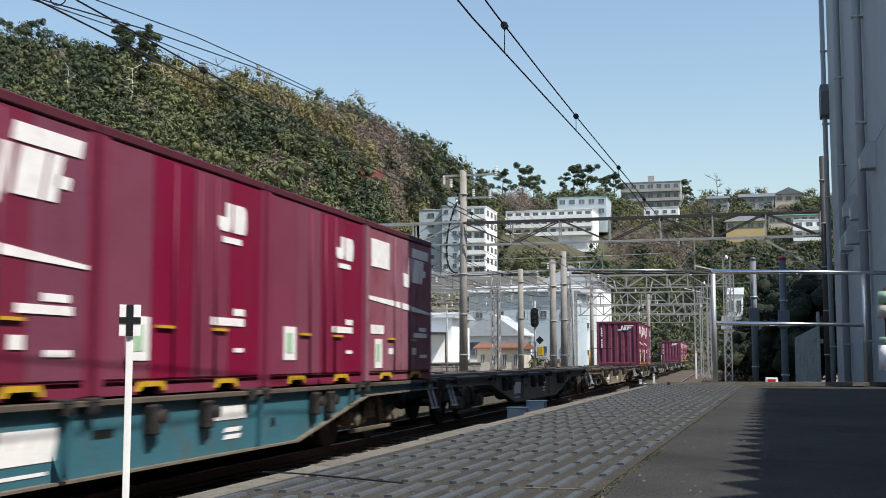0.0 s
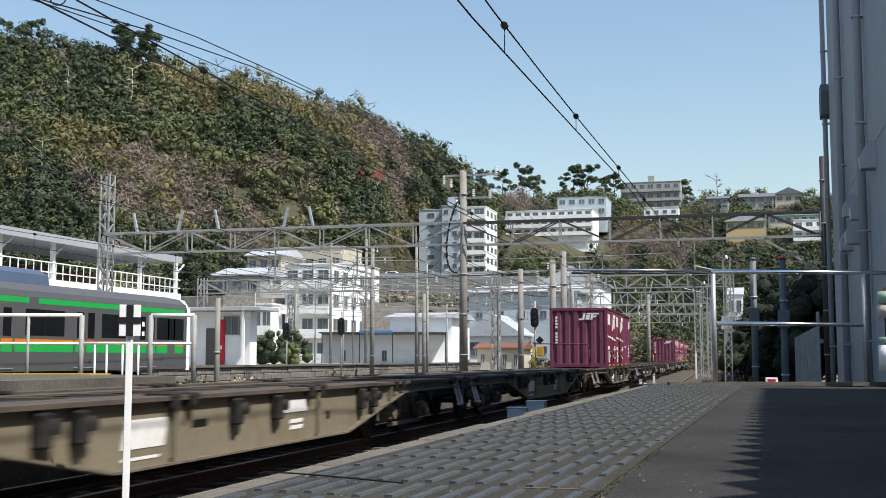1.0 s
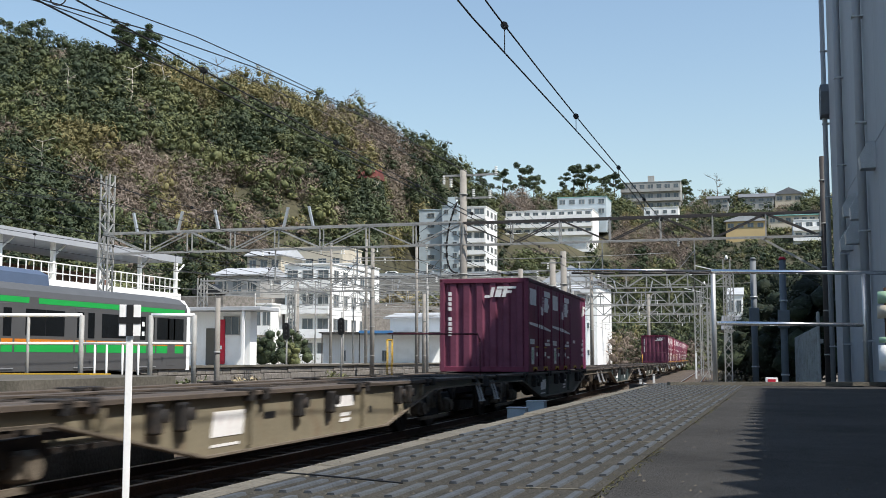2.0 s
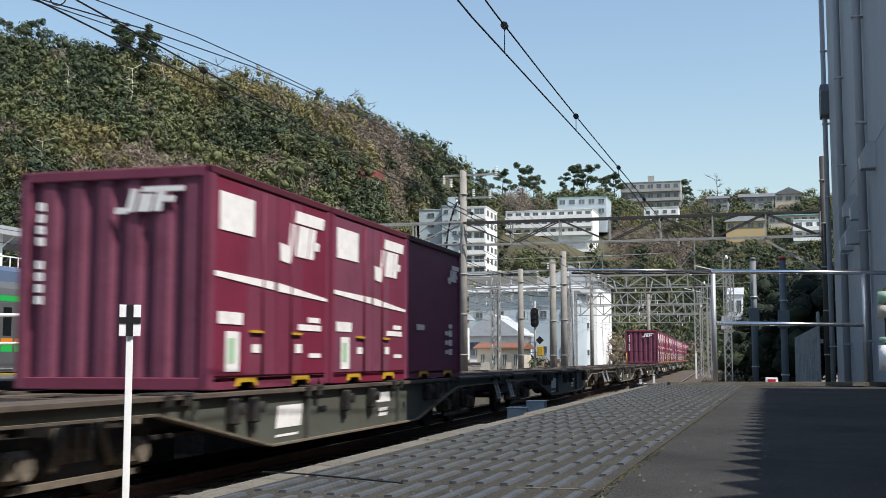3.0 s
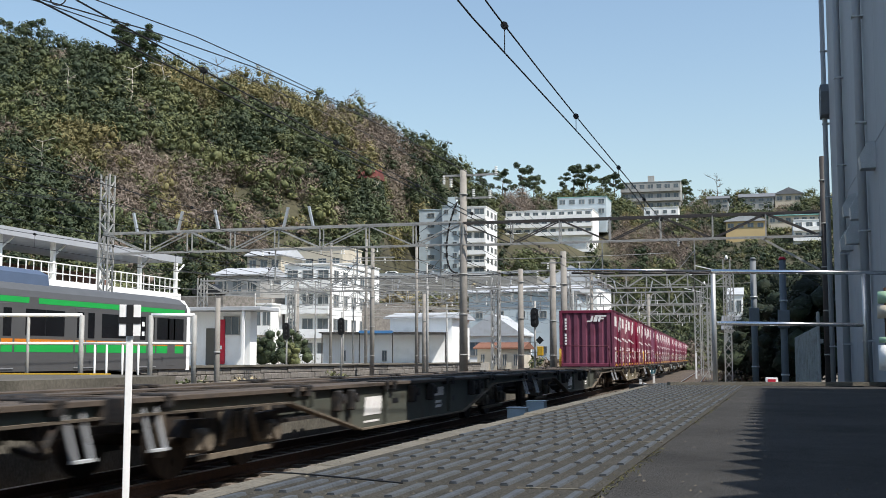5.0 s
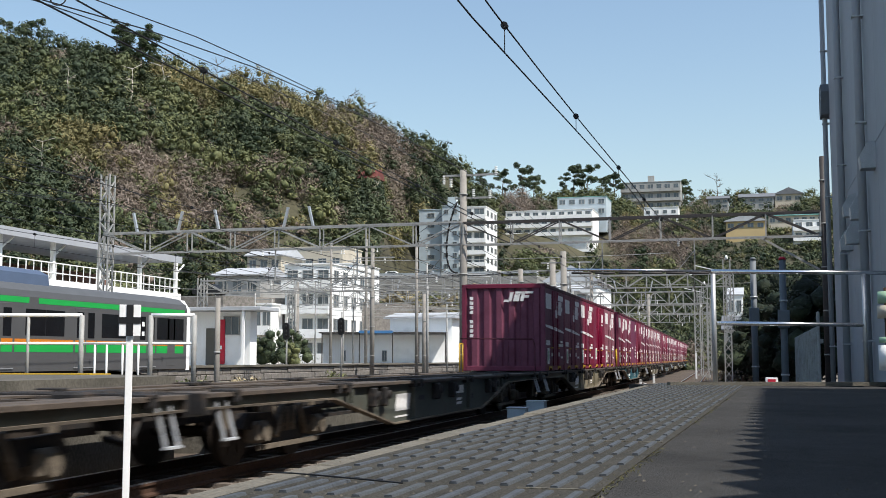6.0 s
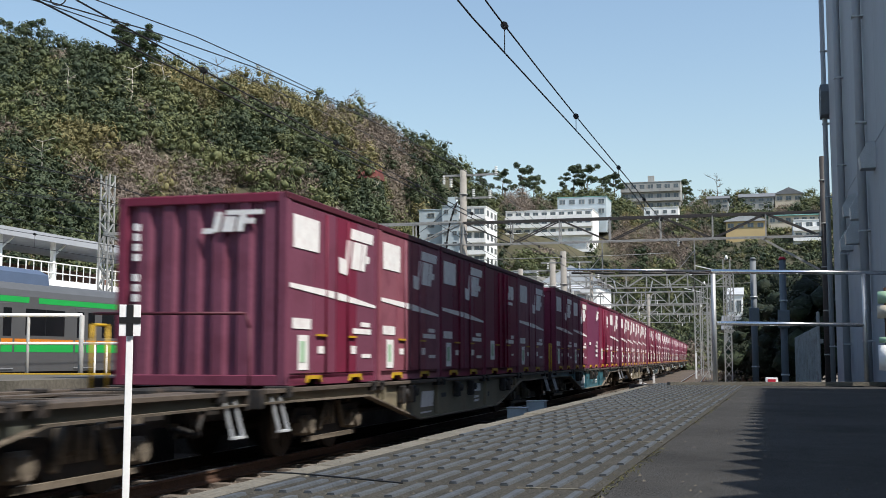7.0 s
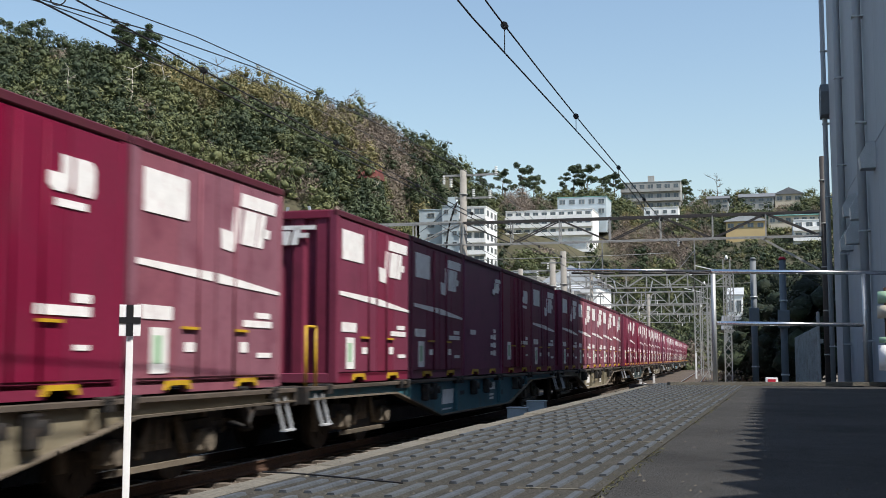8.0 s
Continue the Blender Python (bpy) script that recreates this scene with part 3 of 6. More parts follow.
def container_wagon(look_kind):
    """A bogie flat wagon. Origin at rail level in its middle; parts look along y."""
    mat, label = WAGON_LOOK[look_kind]
    w = thing("container_wagon", label, "rail wagon", "wagons of the goods train")
    E = 9.85
    for sx in (-1, 1):
        # deep side sill with slanting ends
        x0, x1 = sorted((sx * 1.20, sx * 1.17))
        outline = [(-E, 0.82), (-5.95, 0.80), (-3.15, 0.30), (3.15, 0.30), (5.95, 0.80), (E, 0.82), (E, 0.92), (-E, 0.92)]
        bm = bmesh.new()
        prism(bm, outline, 0, x0, x1)
        part("side_sill", bm, mat, w)
        x0, x1 = sorted((sx * 1.28, sx * 1.06))
        part_box("top_flange", (x0, x1, -E, E, 0.92, 0.975), DECK_TOP, w, "rusty upper flange", bevel=0.006)
        x0, x1 = sorted((sx * 1.27, sx * 1.12))
        bm = bmesh.new()
        t = 0.025
        low = [(-E, 0.82), (-5.95, 0.80), (-3.15, 0.30), (3.15, 0.30), (5.95, 0.80), (E, 0.82)]
        prism(bm, [(a, b) for a, b in low] + [(a, b - t) for a, b in low[::-1]], 0, x0, x1)
        part("bottom_flange", bm, DUST, w, "dusty lower flange")
        # stiffeners and brackets
        for y in (-5.2, -2.0, 2.0, 5.2):
            x0, x1 = sorted((sx * 1.2, sx * 1.27))
            z0 = 0.34 if abs(y) < 3.1 else 0.70
            part_box("stiffener", (x0, x1, y - 0.03, y + 0.03, z0, 0.9), mat, w)
        bm = bmesh.new()
        for y in (-4.3, -3.75, 3.7, 4.25, -0.6, 0.55):
            x0, x1 = sorted((sx * 1.2, sx * 1.33))
            box(bm, x0, x1, y - 0.08, y + 0.08, 0.60, 0.9, bevel=0.02)
            rod(bm, (sx * 1.22, y + 0.10, 0.78), (sx * 1.36, y + 0.10, 0.78), 0.07, n=10)
            part("lashing_bracket", bm, GRIME, w, "black bracket and ring gear")
            bm = bmesh.new()
        bm.free()
        for y, l, z0, z1 in ((1.25, 0.85, 0.66, 0.82), (1.3, 0.40, 0.52, 0.57), (1.3, 0.40, 0.44, 0.49)):
            x0, x1 = sorted((sx * 1.2, sx * 1.207))
            bm = bmesh.new()
            if z1 - z0 > 0.15:
                box(bm, x0, x1, y - l / 2, y + l / 2, z0, z1)
            else:
                slanted(bm, y - l / 2, y + l / 2, z0, z1, x0, x1, 1.0)
            part("white_plate", bm, WHITE_PAINT, w, "white lettering panel")
        bm = bmesh.new()
        x0, x1 = sorted((sx * 1.2, sx * 1.206))
        slanted(bm, -2.95, -2.15, 0.48, 0.76, x0, x1, 0.25)
        slanted(bm, -2.95, -2.25, 0.37, 0.40, x0, x1, 0.25)
        part("white_emblem", bm, WHITE_PAINT, w, "large white emblem block")
        part_box("black_plate", (x0, x1, 2.4, 2.52, 0.52, 0.62), BLACK, w)
        part_box("black_plate", (*sorted((sx * 1.19, sx * 1.204)), -1.55, -1.2, 0.62, 0.70), BLACK, w)
        # seats for the containers' corners
        for k in range(5):
            for d in (-CL / 2 + 0.16, CL / 2 - 0.16):
                y = (k - 2) * PITCH + d
                bm = bmesh.new()
                x0, x1 = sorted((sx * 1.30, sx * 0.98))
                box(bm, x0, x1, y - 0.11, y + 0.11, 0.95, 1.0, bevel=0.01)
                box(bm, *sorted((sx * 1.30, sx * 1.20)), y - 0.07, y + 0.07, 0.86, 0.955)
                part("corner_seat", bm, GRIME, w)
    # centre sill, cross members, brake gear
    part_box("centre_sill", (-0.25, 0.25, -E, E, 0.55, 0.93), GRIME, w)
    bm = bmesh.new()
    for y in [(-E + 0.1), (E - 0.1)] + [k * 1.246 for k in range(-7, 8)]:
        box(bm, -1.17, 1.17, y - 0.07, y + 0.07, 0.78, 0.955)
    part("deck_frame", bm, DECK_TOP, w, "rusty welded deck frame")
    for sx in (-0.62, 0.62):
        part_box("deck_plank", (sx - 0.16, sx + 0.16, -E + 0.05, E - 0.05, 0.935, 0.958), DECK_TOP, w)
    bm = bmesh.new()
    rod(bm, (0.55, -1.6, 0.45), (0.55, -0.7, 0.45), 0.17, n=12)
    rod(bm, (-0.5, 1.0, 0.45), (-0.5, 2.2, 0.45), 0.2, n=12)
    bar(bm, (0.7, -6, 0.5), (0.7, 6, 0.5), 0.05)
    part("brake_gear", bm, GRIME, w)
    for sy in (-1, 1):
        # coupler and end fittings
        bm = bmesh.new()
        box(bm, -0.16, 0.16, *sorted((sy * (E - 0.3), sy * (E + 0.33))), 0.72, 1.0, bevel=0.03)
        rod(bm, (0.45, sy * E, 0.7), (0.5, sy * (E + 0.3), 0.42), 0.035, n=6)
        rod(bm, (0.5, sy * (E + 0.3), 0.42), (0.2, sy * (E + 0.34), 0.5), 0.035, n=6)
        part("coupler", bm, GRIME, w)
        part_box("end_beam", (-1.26, 1.26, *sorted((sy * E, sy * (E + 0.10))), 0.74, 0.98), GRIME, w, bevel=0.01)
        for sx in (-1, 1):
            bm = bmesh.new()
            y = sy * (E - 0.40)
            for d in (-0.13, 0.13):
                bar(bm, (sx * 1.22, y + d, 0.88), (sx * 1.34, y + d, 0.46), 0.02, 0.035)
            bar(bm, (sx * 1.34, y - 0.15, 0.46), (sx * 1.34, y + 0.15, 0.46), 0.07, 0.025)
            part("step", bm, ROOF_PALE, w, "pale painted end step")
        # bogie frame
        yc = sy * 6.9
        for sx in (-1, 1):
            bm = bmesh.new()
            x0, x1 = sorted((sx * 0.80, sx * 0.94))
            prism(bm, [(yc - 1.4, 0.50), (yc - 1.25, 0.68), (yc - 0.5, 0.66), (yc - 0.35, 0.46), (yc + 0.35, 0.46), (yc + 0.5, 0.66), (yc + 1.25, 0.68), (yc + 1.4, 0.50), (yc + 0.65, 0.42), (yc + 0.45, 0.2), (yc - 0.45, 0.2), (yc - 0.65, 0.42)], 0, x0, x1)
            bogie = part("bogie_frame", bm, GRIME, w, "grimy bogie side frame")
            for d in (-0.95, 0.95):
                bm = bmesh.new()
                box(bm, *sorted((sx * 0.82, sx * 1.04)), yc + d - 0.15, yc + d + 0.15, 0.30, 0.57, bevel=0.04)
                rod(bm, (sx * 1.04, yc + d, 0.43), (sx * 1.09, yc + d, 0.43), 0.11, n=10)
                part("axle_box", bm, DUST, bogie, "dusty beige axle box")
            bm = bmesh.new()
            for d in (-0.2, 0.0, 0.2):
                rod(bm, (sx * 0.9, yc + d, 0.40), (sx * 0.9, yc + d, 0.72), 0.075, n=8)
            rod(bm, (sx * 0.98, yc - 0.45, 0.35), (sx * 0.98, yc - 0.25, 0.75), 0.045, n=8)
            rod(bm, (sx * 0.98, yc + 0.52, 0.35), (sx * 0.98, yc + 0.3, 0.75), 0.045, n=8)
            part("bolster_spring", bm, DUST, bogie, "dusty coil springs")
            bm = bmesh.new()
            for d in (-1.42, 1.42, -0.48, 0.48):
                bar(bm, (sx * 0.72, yc + d, 0.75), (sx * 0.72, yc + d * 0.98, 0.28), 0.06, 0.09)
            bar(bm, (sx * 0.98, yc - 1.0, 0.24), (sx * 0.98, yc + 1.0, 0.24), 0.05, 0.06)
            part("brake_rigging", bm, DUST, bogie, "dusty brake hangers and tie bar")
        part_box("bolster", (-0.95, 0.95, yc - 0.22, yc + 0.22, 0.5, 0.8), GRIME, w, bevel=0.02)
    return w


wheel_bm = bmesh.new()
rod(wheel_bm, (-0.75, 0, 0), (0.75, 0, 0), 0.07, n=8)
for sx in (-1, 1):
    rod(wheel_bm, (sx * 0.50, 0, 0), (sx * 0.52, 0, 0), 0.46, n=28)
    rod(wheel_bm, (sx * 0.52, 0, 0), (sx * 0.62, 0, 0), 0.43, n=28)
    for k in range(6):
        a = k * math.pi / 3
        rod(wheel_bm, (sx * 0.62, 0.25 * math.cos(a), 0.25 * math.sin(a)), (sx * 0.63, 0.25 * math.cos(a), 0.25 * math.sin(a)), 0.05, n=6)
wheel_mesh = finish("wheelset", wheel_bm, WHEEL)

# the train's make-up: wagon colour, and what stands on each of its five places
FULL = ["striped", "striped", "faded", "plain", "striped"]
MAKEUP = [("teal", ["faded", "striped", "plain", "plain", "faded"]), ("tan", []), ("tan", []), ("grey", [None, "striped", "striped", "violet", None]),
          ("bluegrey", []), ("grey", []), ("grey", []), ("tan", ["striped", "faded", "striped", "plain", "faded"])]
rng = random.Random(12)
for k in range(14):
    load = [rng.choice(["striped", "striped", "faded", "faded", "plain"]) for _ in range(5)]
    if k == 0:
        load = ["striped", "striped", "violet", "plain", "striped"]
    MAKEUP.append((rng.choice(["grey", "tan", "bluegrey", "teal"]), load))
first_wagon, first_box = {}, {}
TRAIN = []  # (thing, wagon's middle at the start, offset along the wagon, height)
WHEELS = []
for i, (colour, load) in enumerate(MAKEUP):
    mid = FIRST_MID + i * WAGON
    if colour not in first_wagon:
        first_wagon[colour] = wagon = container_wagon(colour)
    else:
        wagon = copy_thing(first_wagon[colour], Matrix())
    TRAIN.append((wagon, mid, 0.0, 0.0))
    for k, kind in enumerate(load):
        if not kind:
            continue
        if kind not in first_box:
            first_box[kind] = c = goods_container(kind)
        else:
            c = copy_thing(first_box[kind], Matrix())
        TRAIN.append((c, mid, (k - 2) * PITCH + LOAD_SHIFT.get(i, 0.3), 1.0))
wagons = [r[0] for r in TRAIN if r[3] == 0.0]
for i in (3, 7, 8):
    for px in {3: (-1.12,), 7: (-1.12,), 8: (1.2,)}.get(i, ()):
        bm = bmesh.new()
        for y in (-9.86, -9.50):
            rod(bm, (px, y, 0.95), (px, y, 1.78), 0.02, n=8)
        rod(bm, (px, -9.86, 1.78), (px, -9.50, 1.78), 0.02, n=8)
        part("grab_loop", bm, YELLOW, wagons[i], "yellow grab loop at the wagon end")
    if i in (3, 7):
        bm = bmesh.new()
        rod(bm, (-1.1, -9.88, 1.92), (1.0, -9.88, 1.90), 0.02, n=8)
        rod(bm, (1.0, -9.88, 1.90), (1.06, -9.88, 1.72), 0.02, n=8)
        rod(bm, (1.06, -9.88, 1.72), (1.06, -9.88, 0.95), 0.016, n=8)
        part("handrail", bm, DARK_RED, wagons[i], "dark handrail across the wagon end")
for wagon, mid, off, h in [r for r in TRAIN if r[3] == 0.0]:
    for y in (-7.85, -5.95, 5.95, 7.85):
        o = part_mesh("wheelset", wheel_mesh, wagon, "rusty wheelset with polished treads")
        o.matrix_basis = pose(0, y, 0.43)
        WHEELS.append((o, mid, y))


def riding(mid, off, h, t):
    x, y, a = line_at(mid - run(t))
    return pose(x, y, 0, 0, 0, math.degrees(a)) @ pose(0, off, h)


def motions():
    times = [k * 0.5 for k in range(17)]
    for ob, mid, off, h in TRAIN:
        walk(ob, [(t, riding(mid, off, h, t)) for t in times])
    ticks = [k / 30 for k in range(241)]
    for ob, mid, y in WHEELS:
        if mid < 205:
            walk(ob, [(t, pose(0, y, 0.43, math.degrees(run(t) / 0.43))) for t in ticks])


# ---- on and beside the platform ----
def end_fence():
    f = thing("platform_fence", "stainless steel tube fence across the platform end", "fence", at=pose(0, 0, 0))
    for u in (0.0, 1.98):
        bm = bmesh.new()
        rod(bm, on_end(u, PLAT_Z + 0.04, 0.12), on_end(u, 2.46, 0.12), 0.032, n=12)
        part("post", bm, GALV, f)
    bm = bmesh.new()
    rod(bm, on_end(-0.03, 2.49, 0.12), on_end(2.6, 2.47, 0.12), 0.029, n=12)
    part("top_rail", bm, CHROME, f)
    bm = bmesh.new()
    rod(bm, on_end(0.03, 1.81, 0.12), on_end(1.95, 1.79, 0.12), 0.027, n=12)
    part("middle_rail", bm, CHROME, f)
    bm = bmesh.new()
    rod(bm, on_end(-1.92, 2.515, 0.12), on_end(-0.03, 2.495, 0.12), 0.018, n=10)
    part("outer_rail", bm, CHROME, f, "thin stainless bar reaching past the post")
    bm = bmesh.new()
    for k in range(6):
        rod(bm, on_end(-1.86 + k * 0.31, 2.472, 0.12), on_end(-1.60 + k * 0.31, 2.470, 0.12), 0.016, n=8)
    part("lower_bars", bm, BEAM_STEEL, f, "dark bar segments under the rail")


end_fence()


def cross_sign():
    s = thing("limit_sign", "white post with a black cross on a white square plate", "sign", at=pose(-4.97, 8.30, -0.3))
    # plate centre stands about a metre and three quarters above the rails
    bm = bmesh.new()
    box(bm, -0.028, 0.028, -0.028, 0.028, 0, 1.83, bevel=0.004)
    part("post", bm, PORCELAIN, s)
    plate = part_box("plate", (-0.085, 0.085, -0.045, -0.035, 1.83, 2.085), PORCELAIN, s, "white painted steel plate", bevel=0.003)
    part_box("cross_bar", (-0.085, 0.085, -0.05, -0.047, 1.932, 1.984), BLACK, plate, "black painted bar")
    part_box("cross_upright", (-0.027, 0.027, -0.0515, -0.047, 1.83, 2.085), BLACK, plate, "black painted bar")
    s.matrix_basis = pose(-4.905, 8.30, -0.3, 0, 0, 28)


cross_sign()


def track_box(x, y, w, h):
    b = thing("track_box", "pale blue-grey steel signal box beside the track", "signal box", "boxes beside the track", at=pose(x, y, -0.3))
    part_box("body", (-w / 2, w / 2, -0.16, 0.16, 0.0, h), WALL_BLUE, b, bevel=0.012)
    part_box("lid", (-w / 2 - 0.015, w / 2 + 0.015, -0.175, 0.175, h, h + 0.03), GALV, b, bevel=0.008)
    part_box("latch", (-0.03, 0.03, -0.18, -0.16, h * 0.6, h * 0.75), GALV, b)


track_box(-4.86, 23.9, 0.40, 0.60)
track_box(-4.66, 25.0, 0.40, 0.70)


def track_post(x, y, h):
    p = thing("marker_post", "short white concrete marker post in the ballast", "post", "marker posts", at=pose(x, y, -0.3))
    part_box("shaft", (-0.06, 0.06, -0.05, 0.05, 0, h), PORCELAIN, p, bevel=0.01)
    part_box("cap", (-0.064, 0.064, -0.054, 0.054, h - 0.1, h - 0.02), WALL_GREY, p)


for x, y, h in ((-4.75, 50.0, 0.75), (-4.6, 50.4, 0.6), (-5.1, 61.0, 0.85), (-4.2, 88, 2.2)):
    track_post(x, y, h)


def roof_box(bm, x0, x1, y0, y1, z, rise, over=0.4, axis=1):
    """A gabled roof solid; axis 1: the ridge runs along y."""
    if axis == 1:
        xm = (x0 + x1) / 2
        prism(bm, [(x0 - over, z), (x1 + over, z), (x1 + over, z + 0.15), (xm, z + rise), (x0 - over, z + 0.15)], 1, y0 - over, y1 + over)
    else:
        ym = (y0 + y1) / 2
        prism(bm, [(y0 - over, z), (y1 + over, z), (y1 + over, z + 0.15), (ym, z + rise), (y0 - over, z + 0.15)], 0, x0 - over, x1 + over)


def hall():
    """The tall panelled building beyond the fence, whose shade lies on the train."""
    h = thing("panelled_hall", "tall building of pale grey wall panels with downpipes", "building", at=pose(0, 0, 0))
    X, Y0, Y1, top = 2.42, 15.4, 36.2, 16.3
    y = Y0
    while y < Y1 - 0.05:
        y1 = min(y + 1.97, Y1)
        for z0, z1 in ((0.0, 5.6), (5.6, 11.3), (11.3, top)):
            part_box("wall_panel", (X, X + 0.25, y + 0.006, y1 - 0.006, z0 + 0.006, z1 - 0.006), PANEL_WALL, h, bevel=0.006)
        y = y1
    part_box("core", (X + 0.03, 14, Y0 + 0.02, Y1 - 0.02, -0.4, top - 0.1), WALL_GREY, h)
    part_box("coping", (X - 0.06, 14.1, Y0 - 0.05, Y1 + 0.05, top, top + 0.2), GALV, h)
    part_box("front_wall", (X, 14.05, Y0 - 0.02, Y0 + 0.015, -0.3, top), PANEL_WALL, h)
    for y, r, dx in ((25.2, 0.09, 0.13), (30.7, 0.09, 0.13), (36.7, 0.075, 0.10)):
        bm = bmesh.new()
        rod(bm, (X - dx, y, -0.3), (X - dx, y, top), r, n=14)
        pipe = part("downpipe", bm, PANEL_WALL, h, "pale grey drainpipe")
        bm = bmesh.new()
        for k in range(7):
            z = 1.7 + k * 2.3
            box(bm, X - dx - r - 0.012, X + 0.2, y - r - 0.014, y + r + 0.014, z, z + 0.035)
        part("pipe_bracket", bm, GALV, pipe)
    bm = bmesh.new()
    prism(bm, [(36.15, 8.8), (36.95, 8.8), (37.0, 9.5), (36.8, 9.75), (36.2, 9.75), (36.05, 9.5)], 0, X - 0.24, X + 0.05)
    part("rain_head", bm, POST_GREY, h, "grey rain head on a downpipe")
    for y, z in ((29.6, 4.2), (28.4, 4.9), (27.9, 4.2), (26.4, 4.6), (23.8, 5.3)):
        bm = bmesh.new()
        prism(bm, [(X, z - 0.2), (X - 0.28, z - 0.2), (X - 0.3, z + 0.05), (X - 0.16, z + 0.3), (X, z + 0.34)], 1, y - 0.2, y + 0.2)
        part("vent_hood", bm, GALV, h, "steel vent hood")


hall()


def canopy():
    """Folded-plate roof over the platform; its jagged eave draws the shade on the asphalt."""
    c = thing("platform_canopy", "folded steel sheet canopy over the platform", "canopy", at=pose(0, 0, 0))
    n, per, amp = 150, 0.36, 0.19
    bm = bmesh.new()
    rows = []
    for x, f in ((1.0, 1.0), (8.5, 1.0)):
        row = []
        for k in range(2 * n + 1):
            y = -40.52 + k * per / 2
            xe = 1.90 + 0.012 * (y + 1) if x < 2 else x
            row.append(bm.verts.new((xe, y, 4.0 + (amp if k % 2 else 0.0))))
        rows.append(row)
    for k in range(2 * n):
        bm.faces.new((rows[0][k], rows[0][k + 1], rows[1][k + 1], rows[1][k]))
    ret = bmesh.ops.solidify(bm, geom=bm.faces[:], thickness=0.012)
    part("roof_sheet", bm, GALV, c)
    part_box("beam", (4.9, 5.1, -40, 13, 3.7, 3.98), DULL_STEEL, c)
    for y in (-34, -28, -22, -16, -10, -4, 2, 8, 12.8):
        part_box("column", (4.9, 5.1, y - 0.1, y + 0.1, PLAT_Z, 3.72), DULL_STEEL, c)


canopy()
# unseen block added right of the platform; it holds back sky light
bm = bmesh.new()
box(bm, 9.0, 24.0, -45, 15.3, -0.4, 12.0)
structure("side_sky_block", bm, PANEL_WALL, "unseen plain grey block added behind the platform to cut sky light", "building")
# a second unseen block, added behind the camera to deepen the shadows
bm = bmesh.new()
box(bm, -40.0, 9.0, -60, -45, -0.4, 11.0)
structure("back_sky_block", bm, PANEL_WALL, "unseen plain pale block added across the tracks to cut sky light", "building")


# unseen block added behind the hall to keep the sun off the thicket
bm = bmesh.new()
box(bm, 5.6, 14.0, 36.6, 78.0, -0.4, 11.0)
structure("thicket_shade_block", bm, PANEL_WALL, "unseen plain grey block added behind the panelled hall to shade the thicket", "building")


def picket_fence():
    f = thing("picket_fence", "white concrete picket fence behind the platform end", "fence", at=pose(0, 0, 0))
    for k in range(16):
        y = 23.8 + k * 0.85
        x = 1.25
        part_box("picket", (x - 0.03, x + 0.03, y - 0.035, y + 0.035, -0.35, 2.0 + 0.28 * (k == 0)), DULL_STEEL, f, bevel=0.015)
    for z in (0.6, 1.7):
        bm = bmesh.new()
        bar(bm, (1.31, 23.8, z), (1.31, 36.6, z), 0.06, 0.08)
        part("rail", bm, DULL_STEEL, f)


picket_fence()


def steel_post(x, y, h, r, name, label, mat, top=None):
    p = thing(name, label, "pole", "posts beyond the platform", at=pose(x, y, -0.35))
    bm = bmesh.new()
    rod(bm, (0, 0, 0), (0, 0, h + 0.35), r, r * 0.92, n=14)
    part("shaft", bm, mat, p)
    bm = bmesh.new()
    rod(bm, (0, 0, h + 0.35), (0, 0, h + 0.43), r * 1.1, r * 0.7, n=14)
    part("cap", bm, top or mat, p)
    bm = bmesh.new()
    box(bm, -r - 0.06, r + 0.06, -r - 0.1, -r * 0.5, h * 0.62, h * 0.62 + 0.5, bevel=0.02)
    part("junction_box", bm, POST_GREY, p)
    for z in (h * 0.3, h * 0.8):
        bm = bmesh.new()
        rod(bm, (0, 0, z), (0, 0, z + 0.05), r * 1.18, n=14)
        part("band", bm, GALV, p)
    return p


# both posts look shaded through their darkened colour
steel_post(0.83, 33, 4.1, 0.10, "steel_post", "steel post in blue-grey darkened for shade, with a red cap", POST_GREY, POSTER_RED)
steel_post(0.05, 40, 4.7, 0.11, "steel_post", "tubular steel post in blue-grey darkened for shade", POST_GREY)


def lattice(bm, x, y, z0, z1, w, t=0.035, step=0.45):
    c = [(x - w / 2, y - w / 2), (x + w / 2, y - w / 2), (x + w / 2, y + w / 2), (x - w / 2, y + w / 2)]
    for a, b in c:
        bar(bm, (a, b, z0), (a, b, z1), t * 1.5)
    n = int((z1 - z0) / step)
    for k in range(n):
        za, zb = z0 + k * step, z0 + (k + 1) * step
        for i in range(4):
            p, q = c[i], c[(i + 1) % 4]
            if (k + i) % 2:
                p, q = q, p
            bar(bm, (*p, za), (*q, zb), t)


def lattice_mast(x, y, h, w=0.36):
    m = thing("lattice_mast", "slim lattice steel overhead line mast", "mast", "lattice masts", at=pose(x, y, -0.4))
    bm = bmesh.new()
    lattice(bm, 0, 0, 0.3, h + 0.4, w)
    part("lattice", bm, DULL_STEEL, m)
    part_box("base", (-0.35, 0.35, -0.35, 0.35, 0, 0.45), CONCRETE, m, bevel=0.02)
    bm = bmesh.new()
    rod(bm, (0, 0, h + 0.4), (0, 0, h + 0.62), 0.10, 0.05, n=8)
    bar(bm, (0, 0, h - 0.3), (-1.6, 0, h + 0.1), 0.05)
    part("top_fitting", bm, PORCELAIN, m)


lattice_mast(-1.28, 62, 6.6)
lattice_mast(-3.75, 95, 7.4, 0.45)
lattice_mast(-3.9, 118, 8.0, 0.45)


